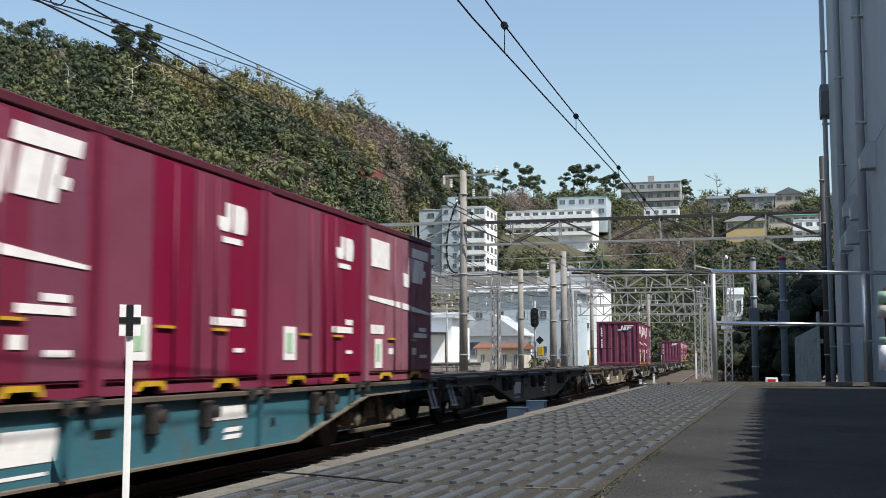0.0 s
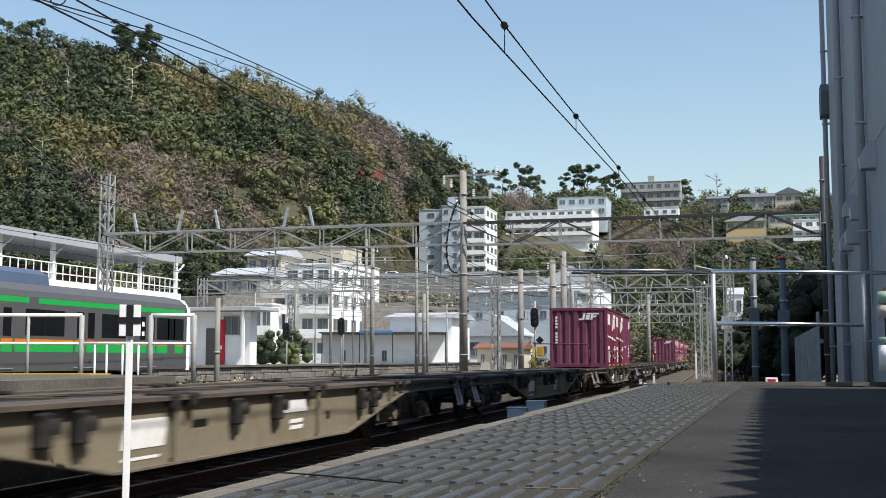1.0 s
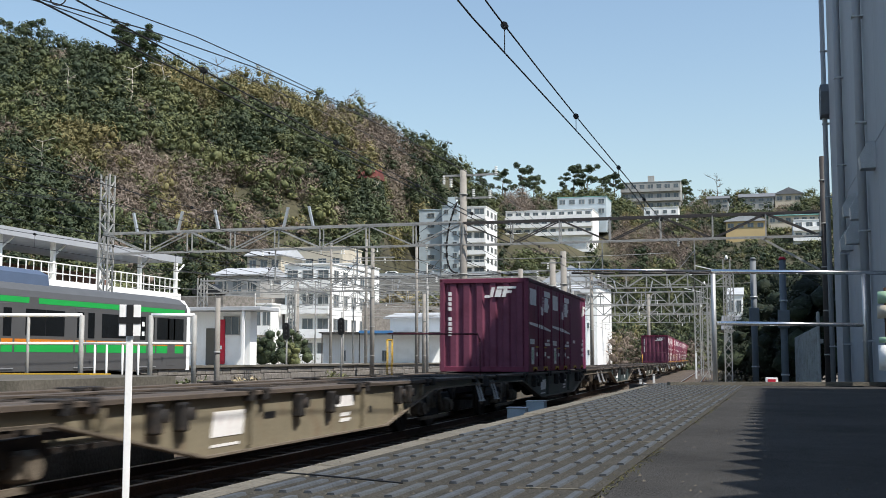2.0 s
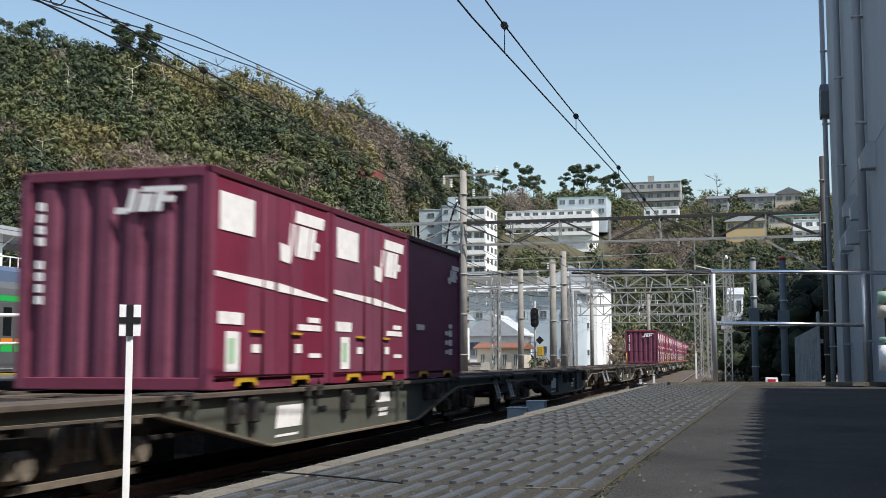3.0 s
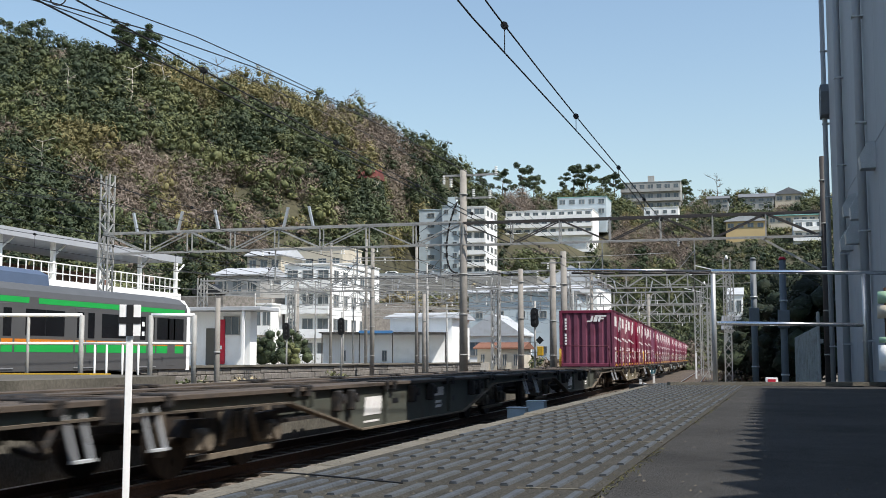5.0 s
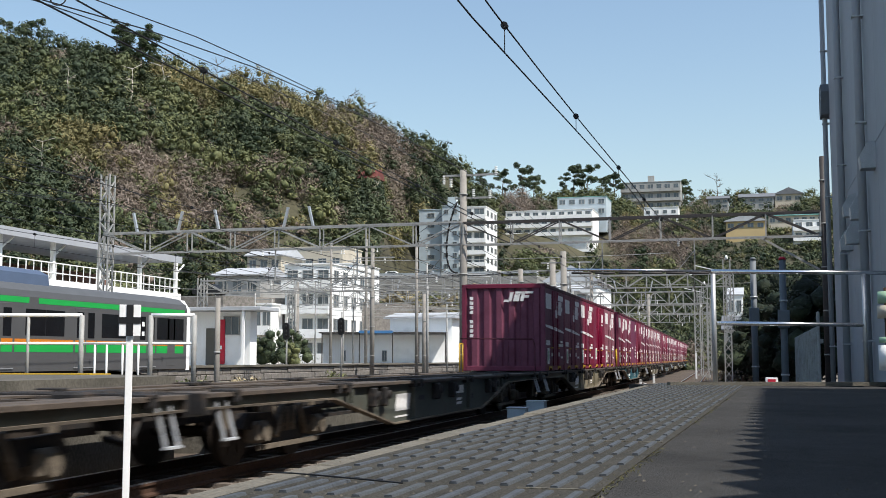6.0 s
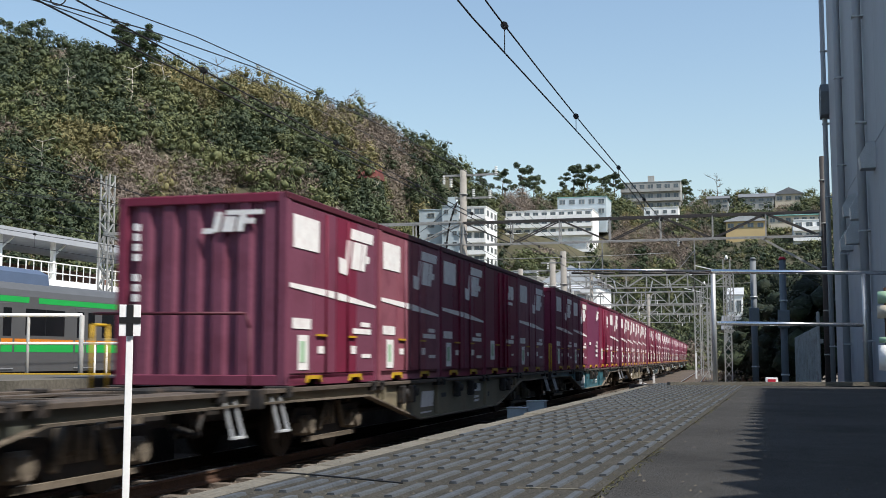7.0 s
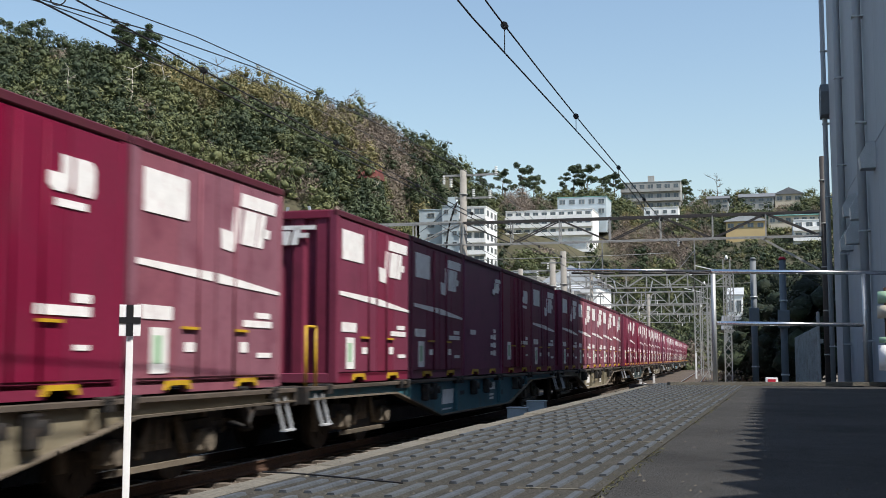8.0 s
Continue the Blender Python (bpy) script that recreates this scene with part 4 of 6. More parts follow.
def insulator(bm, p, n=4, r=0.07):
    for k in range(n):
        rod(bm, (p[0], p[1], p[2] - k * 0.09), (p[0], p[1], p[2] - k * 0.09 - 0.05), r, r * 0.5, n=8)


def concrete_pole(x, y, h, r, fittings=0, label="tapered concrete overhead line pole", mat=None):
    p = thing("line_pole", label, "pole", "line poles", at=pose(x, y, -0.4))
    bm = bmesh.new()
    rod(bm, (0, 0, 0), (0, 0, h + 0.4), r, r * 0.78, n=14)
    part("shaft", bm, mat or POLE_CONCRETE, p)
    for k in range(int(h // 1.9)):
        bm = bmesh.new()
        rod(bm, (0, 0, 1.9 + k * 1.9), (0, 0, 1.96 + k * 1.9), r * 1.04, n=14)
        part("band", bm, DULL_STEEL, p)
    if fittings:
        bm = bmesh.new()
        for k in range(fittings):
            z = h - 0.2 - k * 1.1
            bar(bm, (-0.9 - 0.3 * (k == 0), 0, z), (0.9 + 0.6 * (k == 0), 0, z), 0.08)
        part("cross_arm", bm, DULL_STEEL, p)
        for k in range(fittings):
            z = h - 0.2 - k * 1.1
            for dx in (-0.85, 0.85):
                bm = bmesh.new()
                insulator(bm, (dx, 0, z - 0.03))
                part("insulator", bm, PORCELAIN, p, "white porcelain insulator")
    return p


main_pole = concrete_pole(-13.15, 52, 10.3, 0.21, 0, "tall stained concrete pole carrying the line gantry")
bm = bmesh.new()
for z, a, b in ((10.45, -1.0, 1.7), (9.35, -0.4, 1.5)):
    bar(bm, (a, 0, z), (b, 0, z), 0.09)
part("cross_arm", bm, DULL_STEEL, main_pole)
bm = bmesh.new()
for x, z in ((-0.95, 10.35), (-0.6, 10.2), (1.6, 10.7), (1.3, 9.6), (0.5, 9.65)):
    insulator(bm, (x, 0, z + 0.1), 5, 0.09)
part("insulator", bm, PORCELAIN, main_pole, "white porcelain insulators")
bm = bmesh.new()
last = None
for k in range(13):
    a = k / 12
    q = (-0.25 - 0.55 * math.sin(a * math.pi), -0.1, 9.2 - 3.4 * a - 1.2 * math.sin(a * math.pi) * a)
    if last:
        rod(bm, last, q, 0.045, n=6)
    last = q
part("hanging_cable", bm, BLACK, main_pole, "thick black looping cable")
for args in ((-11.6, 58, 6.0, 0.17, 0), (-10.6, 62, 6.8, 0.21, 1), (-9.75, 60.5, 7.1, 0.2, 1), (-16.5, 75, 7.3, 0.16, 2), (-23.8, 70, 8.5, 0.16, 1), (-17.4, 60, 4.9, 0.12, 0), (-14.9, 30, 3.1, 0.09, 0), (-33.2, 80, 7.1, 0.2, 2),
             (-21.4, 72, 9.0, 0.12, 0), (-27, 78, 10, 0.12, 1), (-32, 84, 10.5, 0.12, 1), (-11.2, 82, 7.5, 0.15, 2), (-9.6, 110, 7.5, 0.18, 2)):
    concrete_pole(*args)


def gantry(y, x0, x1, z0, z1, panel=2.3, mat=BEAM_STEEL, masts=(), drops=(), left_leg=True, right_leg=True, near=False, name_label="steel truss gantry over the tracks carrying the wires"):
    g = thing("line_gantry", name_label, "gantry", "line gantries", at=pose(0, 0, 0))
    for z, nm in ((z1, "top_chord"), (z0, "bottom_chord")):
        for dy in (-0.25, 0.25):
            bm = bmesh.new()
            bar(bm, (x0, y + dy, z), (x1, y + dy, z), 0.06 if z == z0 else 0.085)
            part(nm, bm, mat if z == z1 else DULL_STEEL, g)
    n = max(2, round((x1 - x0) / panel))
    joined = bmesh.new()
    for k in range(n + 1):
        x = x0 + (x1 - x0) * k / n
        one = bmesh.new() if near else joined
        for dy in (-0.25, 0.25):
            bar(one, (x, y + dy, z0), (x, y + dy, z1), 0.055)
        bar(one, (x, y - 0.25, z0), (x, y + 0.25, z0), 0.05)
        if near:
            part("upright", one, DULL_STEEL, g)
        if k < n:
            xb = x0 + (x1 - x0) * (k + 1) / n
            za, zb = (z0, z1) if k % 2 else (z1, z0)
            for dy in (-0.25, 0.25):
                one = bmesh.new() if near else joined
                bar(one, (x, y + dy, za), (xb, y + dy, zb), 0.055)
                if near:
                    part("diagonal", one, mat, g)
    if near:
        joined.free()
    else:
        tagged(part("bracing", joined, mat, g), kind="stuff")
    if masts:
        for x in masts:
            bm = bmesh.new()
            lean = 0.25 if masts.index(x) % 2 else -0.25
            bar(bm, (x, y, z1), (x + lean, y, z1 + 1.05), 0.16, 0.10)
            part("earth_wire_horn", bm, GALV, g, "pale upright horn on the beam")
    if drops:
        for x, zc in drops:
            bm = bmesh.new()
            bi = bmesh.new()
            bar(bm, (x + 0.7, y, z0), (x + 0.7, y, zc + 0.1), 0.06)
            bar(bm, (x + 0.7, y, zc + 0.1), (x - 0.3, y, zc), 0.045)
            bar(bm, (x + 0.7, y, zc + 1.0), (x - 0.1, y, zc + 0.05), 0.035)
            insulator(bi, (x + 0.5, y, zc + 0.1), 3, 0.07)
            part("registration_arm", bm, DULL_STEEL, g)
            part("insulator", bi, PORCELAIN, g, "white porcelain insulator")
            bi = bmesh.new()
            insulator(bi, (x, y, z0), 4, 0.07)
            part("insulator", bi, PORCELAIN, g, "white porcelain insulator")
    for on, x in ((left_leg, x0), (right_leg, x1)):
        if on:
            bm = bmesh.new()
            lattice(bm, x, y, -0.4, z1 + (3.1 if on == 2 else 0.2), 0.5, 0.05, 0.55)
            part("leg", bm, DULL_STEEL, g)
    return g


gantry(52, -13.1, 2.95, 6.7, 7.75, drops=((TRACK_X - 0.3, 5.1), (MID_X - 0.2, 5.2)), left_leg=False, right_leg=False, near=True)
gantry(52.1, -32.3, -13.2, 6.75, 7.8, mat=DULL_STEEL, masts=(-30.5, -28.2, -25.9, -22.4, -20.8), drops=((-15.0, 5.1), (-19.2, 5.1), (-23.5, 5.1)), left_leg=2, right_leg=False, near=True)
gantry(82, -13, -1.5, 6.4, 7.3, mat=DULL_STEEL, drops=((line_at(82)[0], 5.1), (line_at(82, MID_X)[0], 5.1)), panel=1.4)
gantry(105, -16, -4.8, 6.2, 7.4, mat=DULL_STEEL, drops=((-10, 5.1), (-6, 5.1)), panel=1.3, masts=(-12, -9, -7))
gantry(128, -20, -4.6, 6.2, 7.4, mat=DULL_STEEL, drops=((-12, 5.1), (-8, 5.1)), panel=1.3, masts=(-14, -11, -8))
gantry(155, -24, -5.5, 6.2, 7.4, mat=DULL_STEEL, panel=1.3, masts=(-20, -15, -10))
gantry(95, -40, -15, 6.2, 7.3, mat=DULL_STEEL, panel=1.6, masts=(-36, -30, -24, -20), drops=((-28, 5.1), (-22, 5.1), (-18, 5.1)))
gantry(74, -38, -16.5, 6.0, 6.9, mat=DULL_STEEL, panel=1.8, drops=((-30, 5), (-26, 5), (-20, 5)))
rp = concrete_pole(3.12, 52, 10.2, 0.17, 0, "dark pole at the gantry's end", BEAM_STEEL)
bm = bmesh.new()
bar(bm, (0.4, 52, 6.7), (2.9, 52, 5.2), 0.09)
part("brace", bm, DULL_STEEL, bpy.data.objects["line_gantry"])


# ---- overhead wires ----
def tube(bm, pts, r, n=5):
    """One unbroken tube through a row of points."""
    prev = None
    for k, p in enumerate(pts):
        d = Vector(pts[min(k + 1, len(pts) - 1)]) - Vector(pts[max(k - 1, 0)])
        q = d.to_track_quat('Z', 'Y')
        ring = [bm.verts.new(Vector(p) + q @ Vector((r * math.cos(2 * math.pi * i / n), r * math.sin(2 * math.pi * i / n), 0))) for i in range(n)]
        if prev:
            for i in range(n):
                bm.faces.new((prev[i], prev[(i + 1) % n], ring[(i + 1) % n], ring[i])).smooth = True
        prev = ring


def wire_run(name, label, pts, r, sag=0.0, steps=10, mat=WIRE):
    """A wire through a row of points, hanging a little between them."""
    line = []
    for a, b in zip(pts[:-1], pts[1:]):
        a, b = Vector(a), Vector(b)
        line += [a.lerp(b, k / steps) - Vector((0, 0, sag * 4 * (k / steps) * (1 - k / steps))) for k in range(steps)]
    line.append(Vector(pts[-1]))
    bm = bmesh.new()
    tube(bm, line, r)
    return tagged(part(name, bm, mat), label, "wire", "overhead wires")


def track_wires(x0, zc=5.12, zm=5.95, sag=0.42, pull=0.0):
    """Contact wire, carrying wire and hangers over a track; pull: how far the wire is drawn aside at the gantry."""
    def aside(s):
        return pull * float(np.interp(s, [0, 11, 24, 36, 52, 105], [0, 0.0, 0.64, 0.9, 1.0, 0.0]))
    knots = [-2, 52, 105, 155, 205]
    cpts = [(line_at(s, x0)[0] + aside(s), line_at(s, x0)[1], zc) for s in (-2, 12, 25, 40, 52, 67, 82, 105, 128, 155, 205)]
    w = wire_run("contact_wire", "thin black contact wire over the track", cpts, 0.011)
    def carry(s):
        i = max(j for j in range(len(knots) - 1) if knots[j] <= s)
        u = (s - knots[i]) / (knots[i + 1] - knots[i])
        return zm - sag * 4 * u * (1 - u)
    mpts = [(line_at(s, x0)[0] + aside(s), line_at(s, x0)[1], carry(s)) for s in np.arange(-2, 204, 3.0)]
    m = wire_run("messenger_wire", "thin black carrying wire with hangers", mpts, 0.011, steps=1)
    bm = bmesh.new()
    bs = bmesh.new()
    for k in range(40):
        s = 3.5 + k * 5.0
        x, y, h = line_at(s, x0)
        x, z = x + aside(s), carry(s)
        rod(bm, (x, y, zc), (x, y, z), 0.006, n=4)
        if s < 60:
            rod(bs, (x, y - 0.04, z), (x, y + 0.04, z), 0.045, n=8)
    part("hanger", bm, WIRE, m)
    part("clamp", bs, BLACK, m, "round black wire clamps")


track_wires(MID_X, zc=5.12, zm=6.2, sag=0.9, pull=0.55)
track_wires(TRACK_X, zc=5.0, zm=5.5, sag=0.4)
track_wires(-15.0)
track_wires(-19.2)
track_wires(-23.5)
for dx, dz in ((0.0, 0.0), (1.5, -0.85), (-0.9, -0.1)):
    wire_run("feeder_wire", "long black feeder wire between pole tops",
             [(-13.15 + dx, y, z + dz) for y, z in ((-8, 5.6), (8, 7.2), (14, 8.0), (20, 8.8), (25, 9.3), (30, 9.6), (35, 9.85), (44, 10.1), (52, 10.3))] + [(-15.4 + dx, 112, 10.0 + dz), (-22 + dx, 200, 10 + dz)], 0.014, steps=4)
for x, z in ((-32.3, 10.6), (-31.4, 9.2), (-33.2, 9.4)):
    wire_run("feeder_wire", "long black feeder wire between pole tops", [(x, 0, z), (x, 52, z), (x - 2, 95, z), (x - 8, 170, z)], 0.016, sag=0.9, steps=20)
for y0, x0, z0, y1, x1, z1 in ((70, -23.8, 8.2, 52, -13.2, 9.0), (70, -23.8, 8.2, 80, -33.2, 7), (75, -16.5, 7.2, 62, -10.6, 6.7), (80, -33.2, 6.8, 95, -15, 7.2), (52, -32.3, 8.2, 80, -33.2, 6.9), (52, -13, 6.0, 62, -10.6, 6.2),
                              (52, -32, 6.2, 58, -11.6, 5.8), (70, -23.8, 7.6, 58, -11.6, 5.9), (82, -27, 9, 95, -20, 7.2), (60, -17.4, 4.7, 75, -16.5, 6.4)):
    wire_run("cross_wire", "thin slack cross wire between poles", [(x0, y0, z0), (x1, y1, z1)], 0.014, sag=0.5, steps=12)


rng = random.Random(31)
for k in range(30):
    y0 = rng.uniform(56, 98)
    z = rng.uniform(5.0, 7.6)
    xa = rng.uniform(-42, -20)
    xb = xa + rng.uniform(10, 22)
    wire_run("cross_wire", "thin pale cross wire between poles", [(xa, y0, z), (xb, y0 + rng.uniform(-4, 4), z + rng.uniform(-0.3, 0.3))], 0.018, sag=rng.uniform(0.1, 0.5), steps=8, mat=DULL_STEEL)
for k in range(10):
    x = rng.uniform(-36, -12)
    wire_run("cross_wire", "thin slack wire along the tracks", [(x, 52, rng.uniform(5.6, 8.2)), (x + rng.uniform(-2, 2), 95, rng.uniform(5.6, 7.6))], 0.016, sag=rng.uniform(0.2, 0.7), steps=8)
for k in range(12):
    xs = -38 + k * 2.3 + rng.uniform(-0.6, 0.6)
    ys = rng.uniform(66, 100)
    p = thing("slim_post", "slim pale steel post carrying wires", "post", "slim posts", at=pose(xs, ys, -0.4))
    hh = rng.uniform(6.0, 9.0)
    bm = bmesh.new()
    rod(bm, (0, 0, 0), (0, 0, hh), 0.07, 0.055, n=8)
    part("shaft", bm, DULL_STEEL, p)
    bm = bmesh.new()
    bar(bm, (-0.1, 0, hh - 0.5), (1.5, 0, hh - 0.5), 0.05)
    bar(bm, (0, 0, hh - 1.4), (1.3, 0, hh - 0.55), 0.035)
    part("bracket_arm", bm, DULL_STEEL, p)
    bm = bmesh.new()
    insulator(bm, (1.4, 0, hh - 0.5), 3, 0.08)
    part("insulator", bm, PORCELAIN, p)


def signal(x, y, h, mark=False):
    s = thing("railway_signal", "black colour-light railway signal on a slim post", "signal", "railway signals", at=pose(x, y, -0.35))
    bm = bmesh.new()
    rod(bm, (0, 0, 0), (0, 0, h + 0.35), 0.05, n=10)
    part("post", bm, DULL_STEEL, s)
    bm = bmesh.new()
    out = []
    for k in range(16):
        a = k * math.pi / 8
        out.append((0.20 * math.cos(a), h - 0.45 + (0.28 if math.sin(a) > 0 else -0.28) + 0.20 * math.sin(a)))
    prism(bm, out, 1, -0.13, -0.06)
    head = part("head", bm, BLACK, s, "black rounded backing board")
    bm = bmesh.new()
    for z in (h - 0.2, h - 0.45, h - 0.7):
        rod(bm, (0, -0.13, z), (0, -0.30, z), 0.08, n=10)
    part("lens_hood", bm, BLACK, head)
    if mark:
        bm = bmesh.new()
        prism(bm, [(0.25, h - 1.75), (0.45, h - 1.55), (0.25, h - 1.35), (0.05, h - 1.55)], 1, -0.1, -0.07)
        part("diamond_board", bm, BLACK, s)
        part_box("yellow_box", (0.12, 0.4, -0.12, 0.1, h - 2.3, h - 1.85), YELLOW, s, bevel=0.02)
        bm = bmesh.new()
        for k in range(6):
            bar(bm, (-0.3, 0.1, 0.5 + k * 0.5), (0.3, 0.1, 0.5 + k * 0.5), 0.03)
        part("ladder", bm, DULL_STEEL, s)


def banded_post(x, y):
    p = thing("banded_post", "rusty post with pale green and white drums", "post", at=pose(x, y, PLAT_Z))
    bm = bmesh.new()
    rod(bm, (0, 0, 0), (0, 0, 1.25), 0.045, n=10)
    part("shaft", bm, RAIL_RUST, p)
    for z0, z1, r, m in ((1.05, 1.2, 0.12, LABEL_GREEN), (0.86, 1.02, 0.13, WALL_CREAM), (0.2, 0.52, 0.13, WALL_WHITE), (0.55, 0.62, 0.12, LABEL_GREEN)):
        bm = bmesh.new()
        rod(bm, (0, 0, z0), (0, 0, z1), r, n=14)
        part("drum", bm, m, p)


banded_post(1.66, 15.45)
bm = bmesh.new()
for k in range(24):
    a0, a1 = k * math.pi / 12, (k + 1) * math.pi / 12
    rod(bm, (-6.98 + 0.08 * math.cos(a0), 10.2 + 0.02 * math.cos(a0), 5.13 + 0.075 * math.sin(a0)), (-6.98 + 0.08 * math.cos(a1), 10.2 + 0.02 * math.cos(a1), 5.13 + 0.075 * math.sin(a1)), 0.008, n=5)
tagged(part("jumper_coil", bm, WIRE), "small black coil of jumper wire", "wire", "overhead wires")
signal(-10.3, 55, 4.15, True)
signal(-25.5, 60, 3.7)
signal(-22.2, 60, 3.95)

# small things on the platform
bm = bmesh.new()
tube(bm, [(-1.42, 3.17, 1.012), (-1.3, 3.12, 1.016), (-1.2, 3.10, 1.014), (-1.08, 3.03, 1.016), (-0.98, 3.0, 1.014), (-0.92, 2.97, 1.014)], 0.0025, n=6)
tagged(part("loose_cable", bm, BLACK), "black cable lying across the paving", "cable")
lb = thing("small_box", "small white box with a red front behind the kerb", "box", at=pose(0.22, 15.72, PLAT_Z))
part_box("body", (-0.08, 0.08, -0.07, 0.07, 0, 0.10), PORCELAIN, lb, bevel=0.006)
part_box("front", (-0.05, 0.05, -0.076, -0.068, 0.025, 0.08), POSTER_RED, lb)
rng = random.Random(77)
verts, faces = [], []
for k in range(1100):
    y = 2.4 + 8.5 * rng.random() ** 1.6
    x = pave_edge(y) + rng.gauss(0.0, 0.018)
    if noise.noise(Vector((y * 1.7, 0.3, 0))) < -0.05:
        continue
    h = rng.uniform(0.001, 0.006)
    a = rng.uniform(0, 6.28)
    dx, dy = math.cos(a) * 0.003, math.sin(a) * 0.003
    b = len(verts)
    verts += [(x - dx, y - dy, PLAT_Z - 0.002), (x + dx, y + dy, PLAT_Z - 0.002), (x + rng.gauss(0, 0.012), y + rng.gauss(0, 0.012), PLAT_Z + h)]
    faces.append((b, b + 1, b + 2))
me = bpy.data.meshes.new("joint_weeds")
me.from_pydata(verts, [], faces)
me.materials.append(MOSS)
tagged(new("joint_weeds", me), "yellow-green weeds in the paving joint", "weeds", kind="stuff")
verts, faces = [], []
for k in range(420):
    y = 2.4 + 12 * rng.random() ** 1.7
    x = rng.uniform(-1.35, 2.2)
    r = rng.uniform(0.003, 0.008)
    b = len(verts)
    for d in ((1, 0, 0), (-0.5, 0.9, 0), (-0.5, -0.9, 0), (0, 0, 0.9)):
        verts.append((x + d[0] * r, y + d[1] * r, PLAT_Z + 0.001 + d[2] * r))
    faces += [(b, b + 1, b + 3), (b + 1, b + 2, b + 3), (b + 2, b, b + 3)]
me = bpy.data.meshes.new("grit")
me.from_pydata(verts, [], faces)
me.materials.append(KERB_CONCRETE)
tagged(new("grit", me), "scattered pale grit on the asphalt", "grit", kind="stuff")


# ---- the commuter train and the station on the far side ----
def commuter_train():
    """The end car of a stainless commuter train, standing at the far platform."""
    t = thing("commuter_train", "grey commuter train with green and orange stripes, standing", "train", at=pose(-23.5, 0, 0))
    Y1, L = 41.6, 20.0
    hw = 1.475
    prof = [(-hw, 0.95), (hw, 0.95), (hw, 3.30), (hw - 0.05, 3.50), (hw - 0.35, 3.7), (0.5, 3.82), (-0.5, 3.82), (-hw + 0.35, 3.7), (-hw + 0.05, 3.50), (-hw, 3.30)]
    for k in range(2):
        y1 = Y1 - k * (L + 0.5)
        y0 = y1 - L
        bm = bmesh.new()
        prism(bm, prof[:4] + [(hw - 0.08, 3.51), (-hw + 0.08, 3.51)] + prof[8:], 1, y0, y1)
        body = part("car_body", bm, CAR_GREY, t, "brushed grey steel car body")
        bm = bmesh.new()
        prism(bm, [(hw - 0.05, 3.50), (hw - 0.35, 3.72), (0.5, 3.83), (-0.5, 3.83), (-hw + 0.35, 3.72), (-hw + 0.05, 3.50)], 1, y0 + 0.05, y1 - 0.05)
        part("roof", bm, CAR_ROOF, t, "dark grey roof")
        bm = bmesh.new()
        prism(bm, [(-0.95, 3.75), (0.95, 3.75), (0.9, 4.1), (0.55, 4.28), (-0.55, 4.28), (-0.9, 4.1)], 1, y1 - 12.4, y1 - 8.6)
        part("air_conditioner", bm, AC_BLUE, t, "blue-grey air conditioner housing")
        # stripes: broken at the doors
        for a, b in ((y0 + 0.3, y1 - 10.4), (y1 - 9.9, y1 - 4.6), (y1 - 4.2, y1 - 0.2)):
            part_box("upper_stripe", (hw - 0.03, hw + 0.004, a, b, 3.10, 3.28), CAR_GREEN, body, "green painted stripe")
        doors = [y1 - d for d in (3.1, 7.2, 11.8, 16.4)]
        edges = [y1 - 0.25] + [e for d in doors for e in (d + 0.72, d - 0.72)] + [y0 + 0.1]
        for a, b in zip(edges[0::2], edges[1::2]):
            part_box("green_stripe", (hw - 0.01, hw + 0.004, b, a, 1.56, 1.84), CAR_GREEN, body, "green painted stripe")
            part_box("orange_stripe", (hw - 0.01, hw + 0.004, b, a, 1.845, 1.97), CAR_ORANGE, body, "orange painted stripe")
            ym = (a + b) / 2
            if a - b > 2:
                part_box("window", (hw - 0.02, hw + 0.006, ym - 1.05, ym + 1.05, 2.08, 2.92), DARK_GLASS, body, "dark window with rounded corners", bevel=0.004)
                part_box("window", (hw - 0.02, hw + 0.009, ym - 0.02, ym + 0.02, 2.08, 2.92), BLACK, body)
            else:
                part_box("window", (hw - 0.02, hw + 0.006, ym - 0.35, ym + 0.35, 2.1, 2.9), DARK_GLASS, body, "dark window with rounded corners", bevel=0.004)
        for d in doors:
            dr = part_box("door", (hw - 0.05, hw - 0.028 + 0.034, d - 0.66, d + 0.66, 1.08, 3.06), CAR_GREY, t, "sliding double door", bevel=0.006)
            for s in (-0.33, 0.33):
                part_box("pane", (hw - 0.03, hw + 0.012, d + s - 0.2, d + s + 0.2, 2.05, 2.92), DARK_GLASS, dr)
                part_box("door_green", (hw - 0.03, hw + 0.010, d + s - 0.28, d + s + 0.28, 1.56, 1.84), CAR_GREEN, dr)
                part_box("door_orange", (hw - 0.03, hw + 0.010, d + s - 0.28, d + s + 0.28, 1.845, 1.97), CAR_ORANGE, dr)
            for z0, z1 in ((2.55, 2.72), (2.2, 2.36)):
                part_box("sticker", (hw + 0.01, hw + 0.016, d - 0.40, d - 0.22, z0, z1), PORCELAIN, dr)
            part_box("step_plate", (hw - 0.05, hw + 0.03, d - 0.66, d + 0.66, 1.03, 1.07), GALV, t)
        bm = bmesh.new()
        for y in (y0 + 2.2, y0 + 4.3, y1 - 4.3, y1 - 2.2):
            rod(bm, (-0.6, y, 0.43), (0.6, y, 0.43), 0.43, n=20)
        part("wheel", bm, GRIME, t)
        part_box("underfloor_gear", (-1.2, 1.2, y0 + 5.5, y1 - 5.5, 0.35, 0.98), GRIME, t)
        part_box("bogie", (-1.1, 1.1, y1 - 4.6, y1 - 1.9, 0.3, 0.75), GRIME, t)
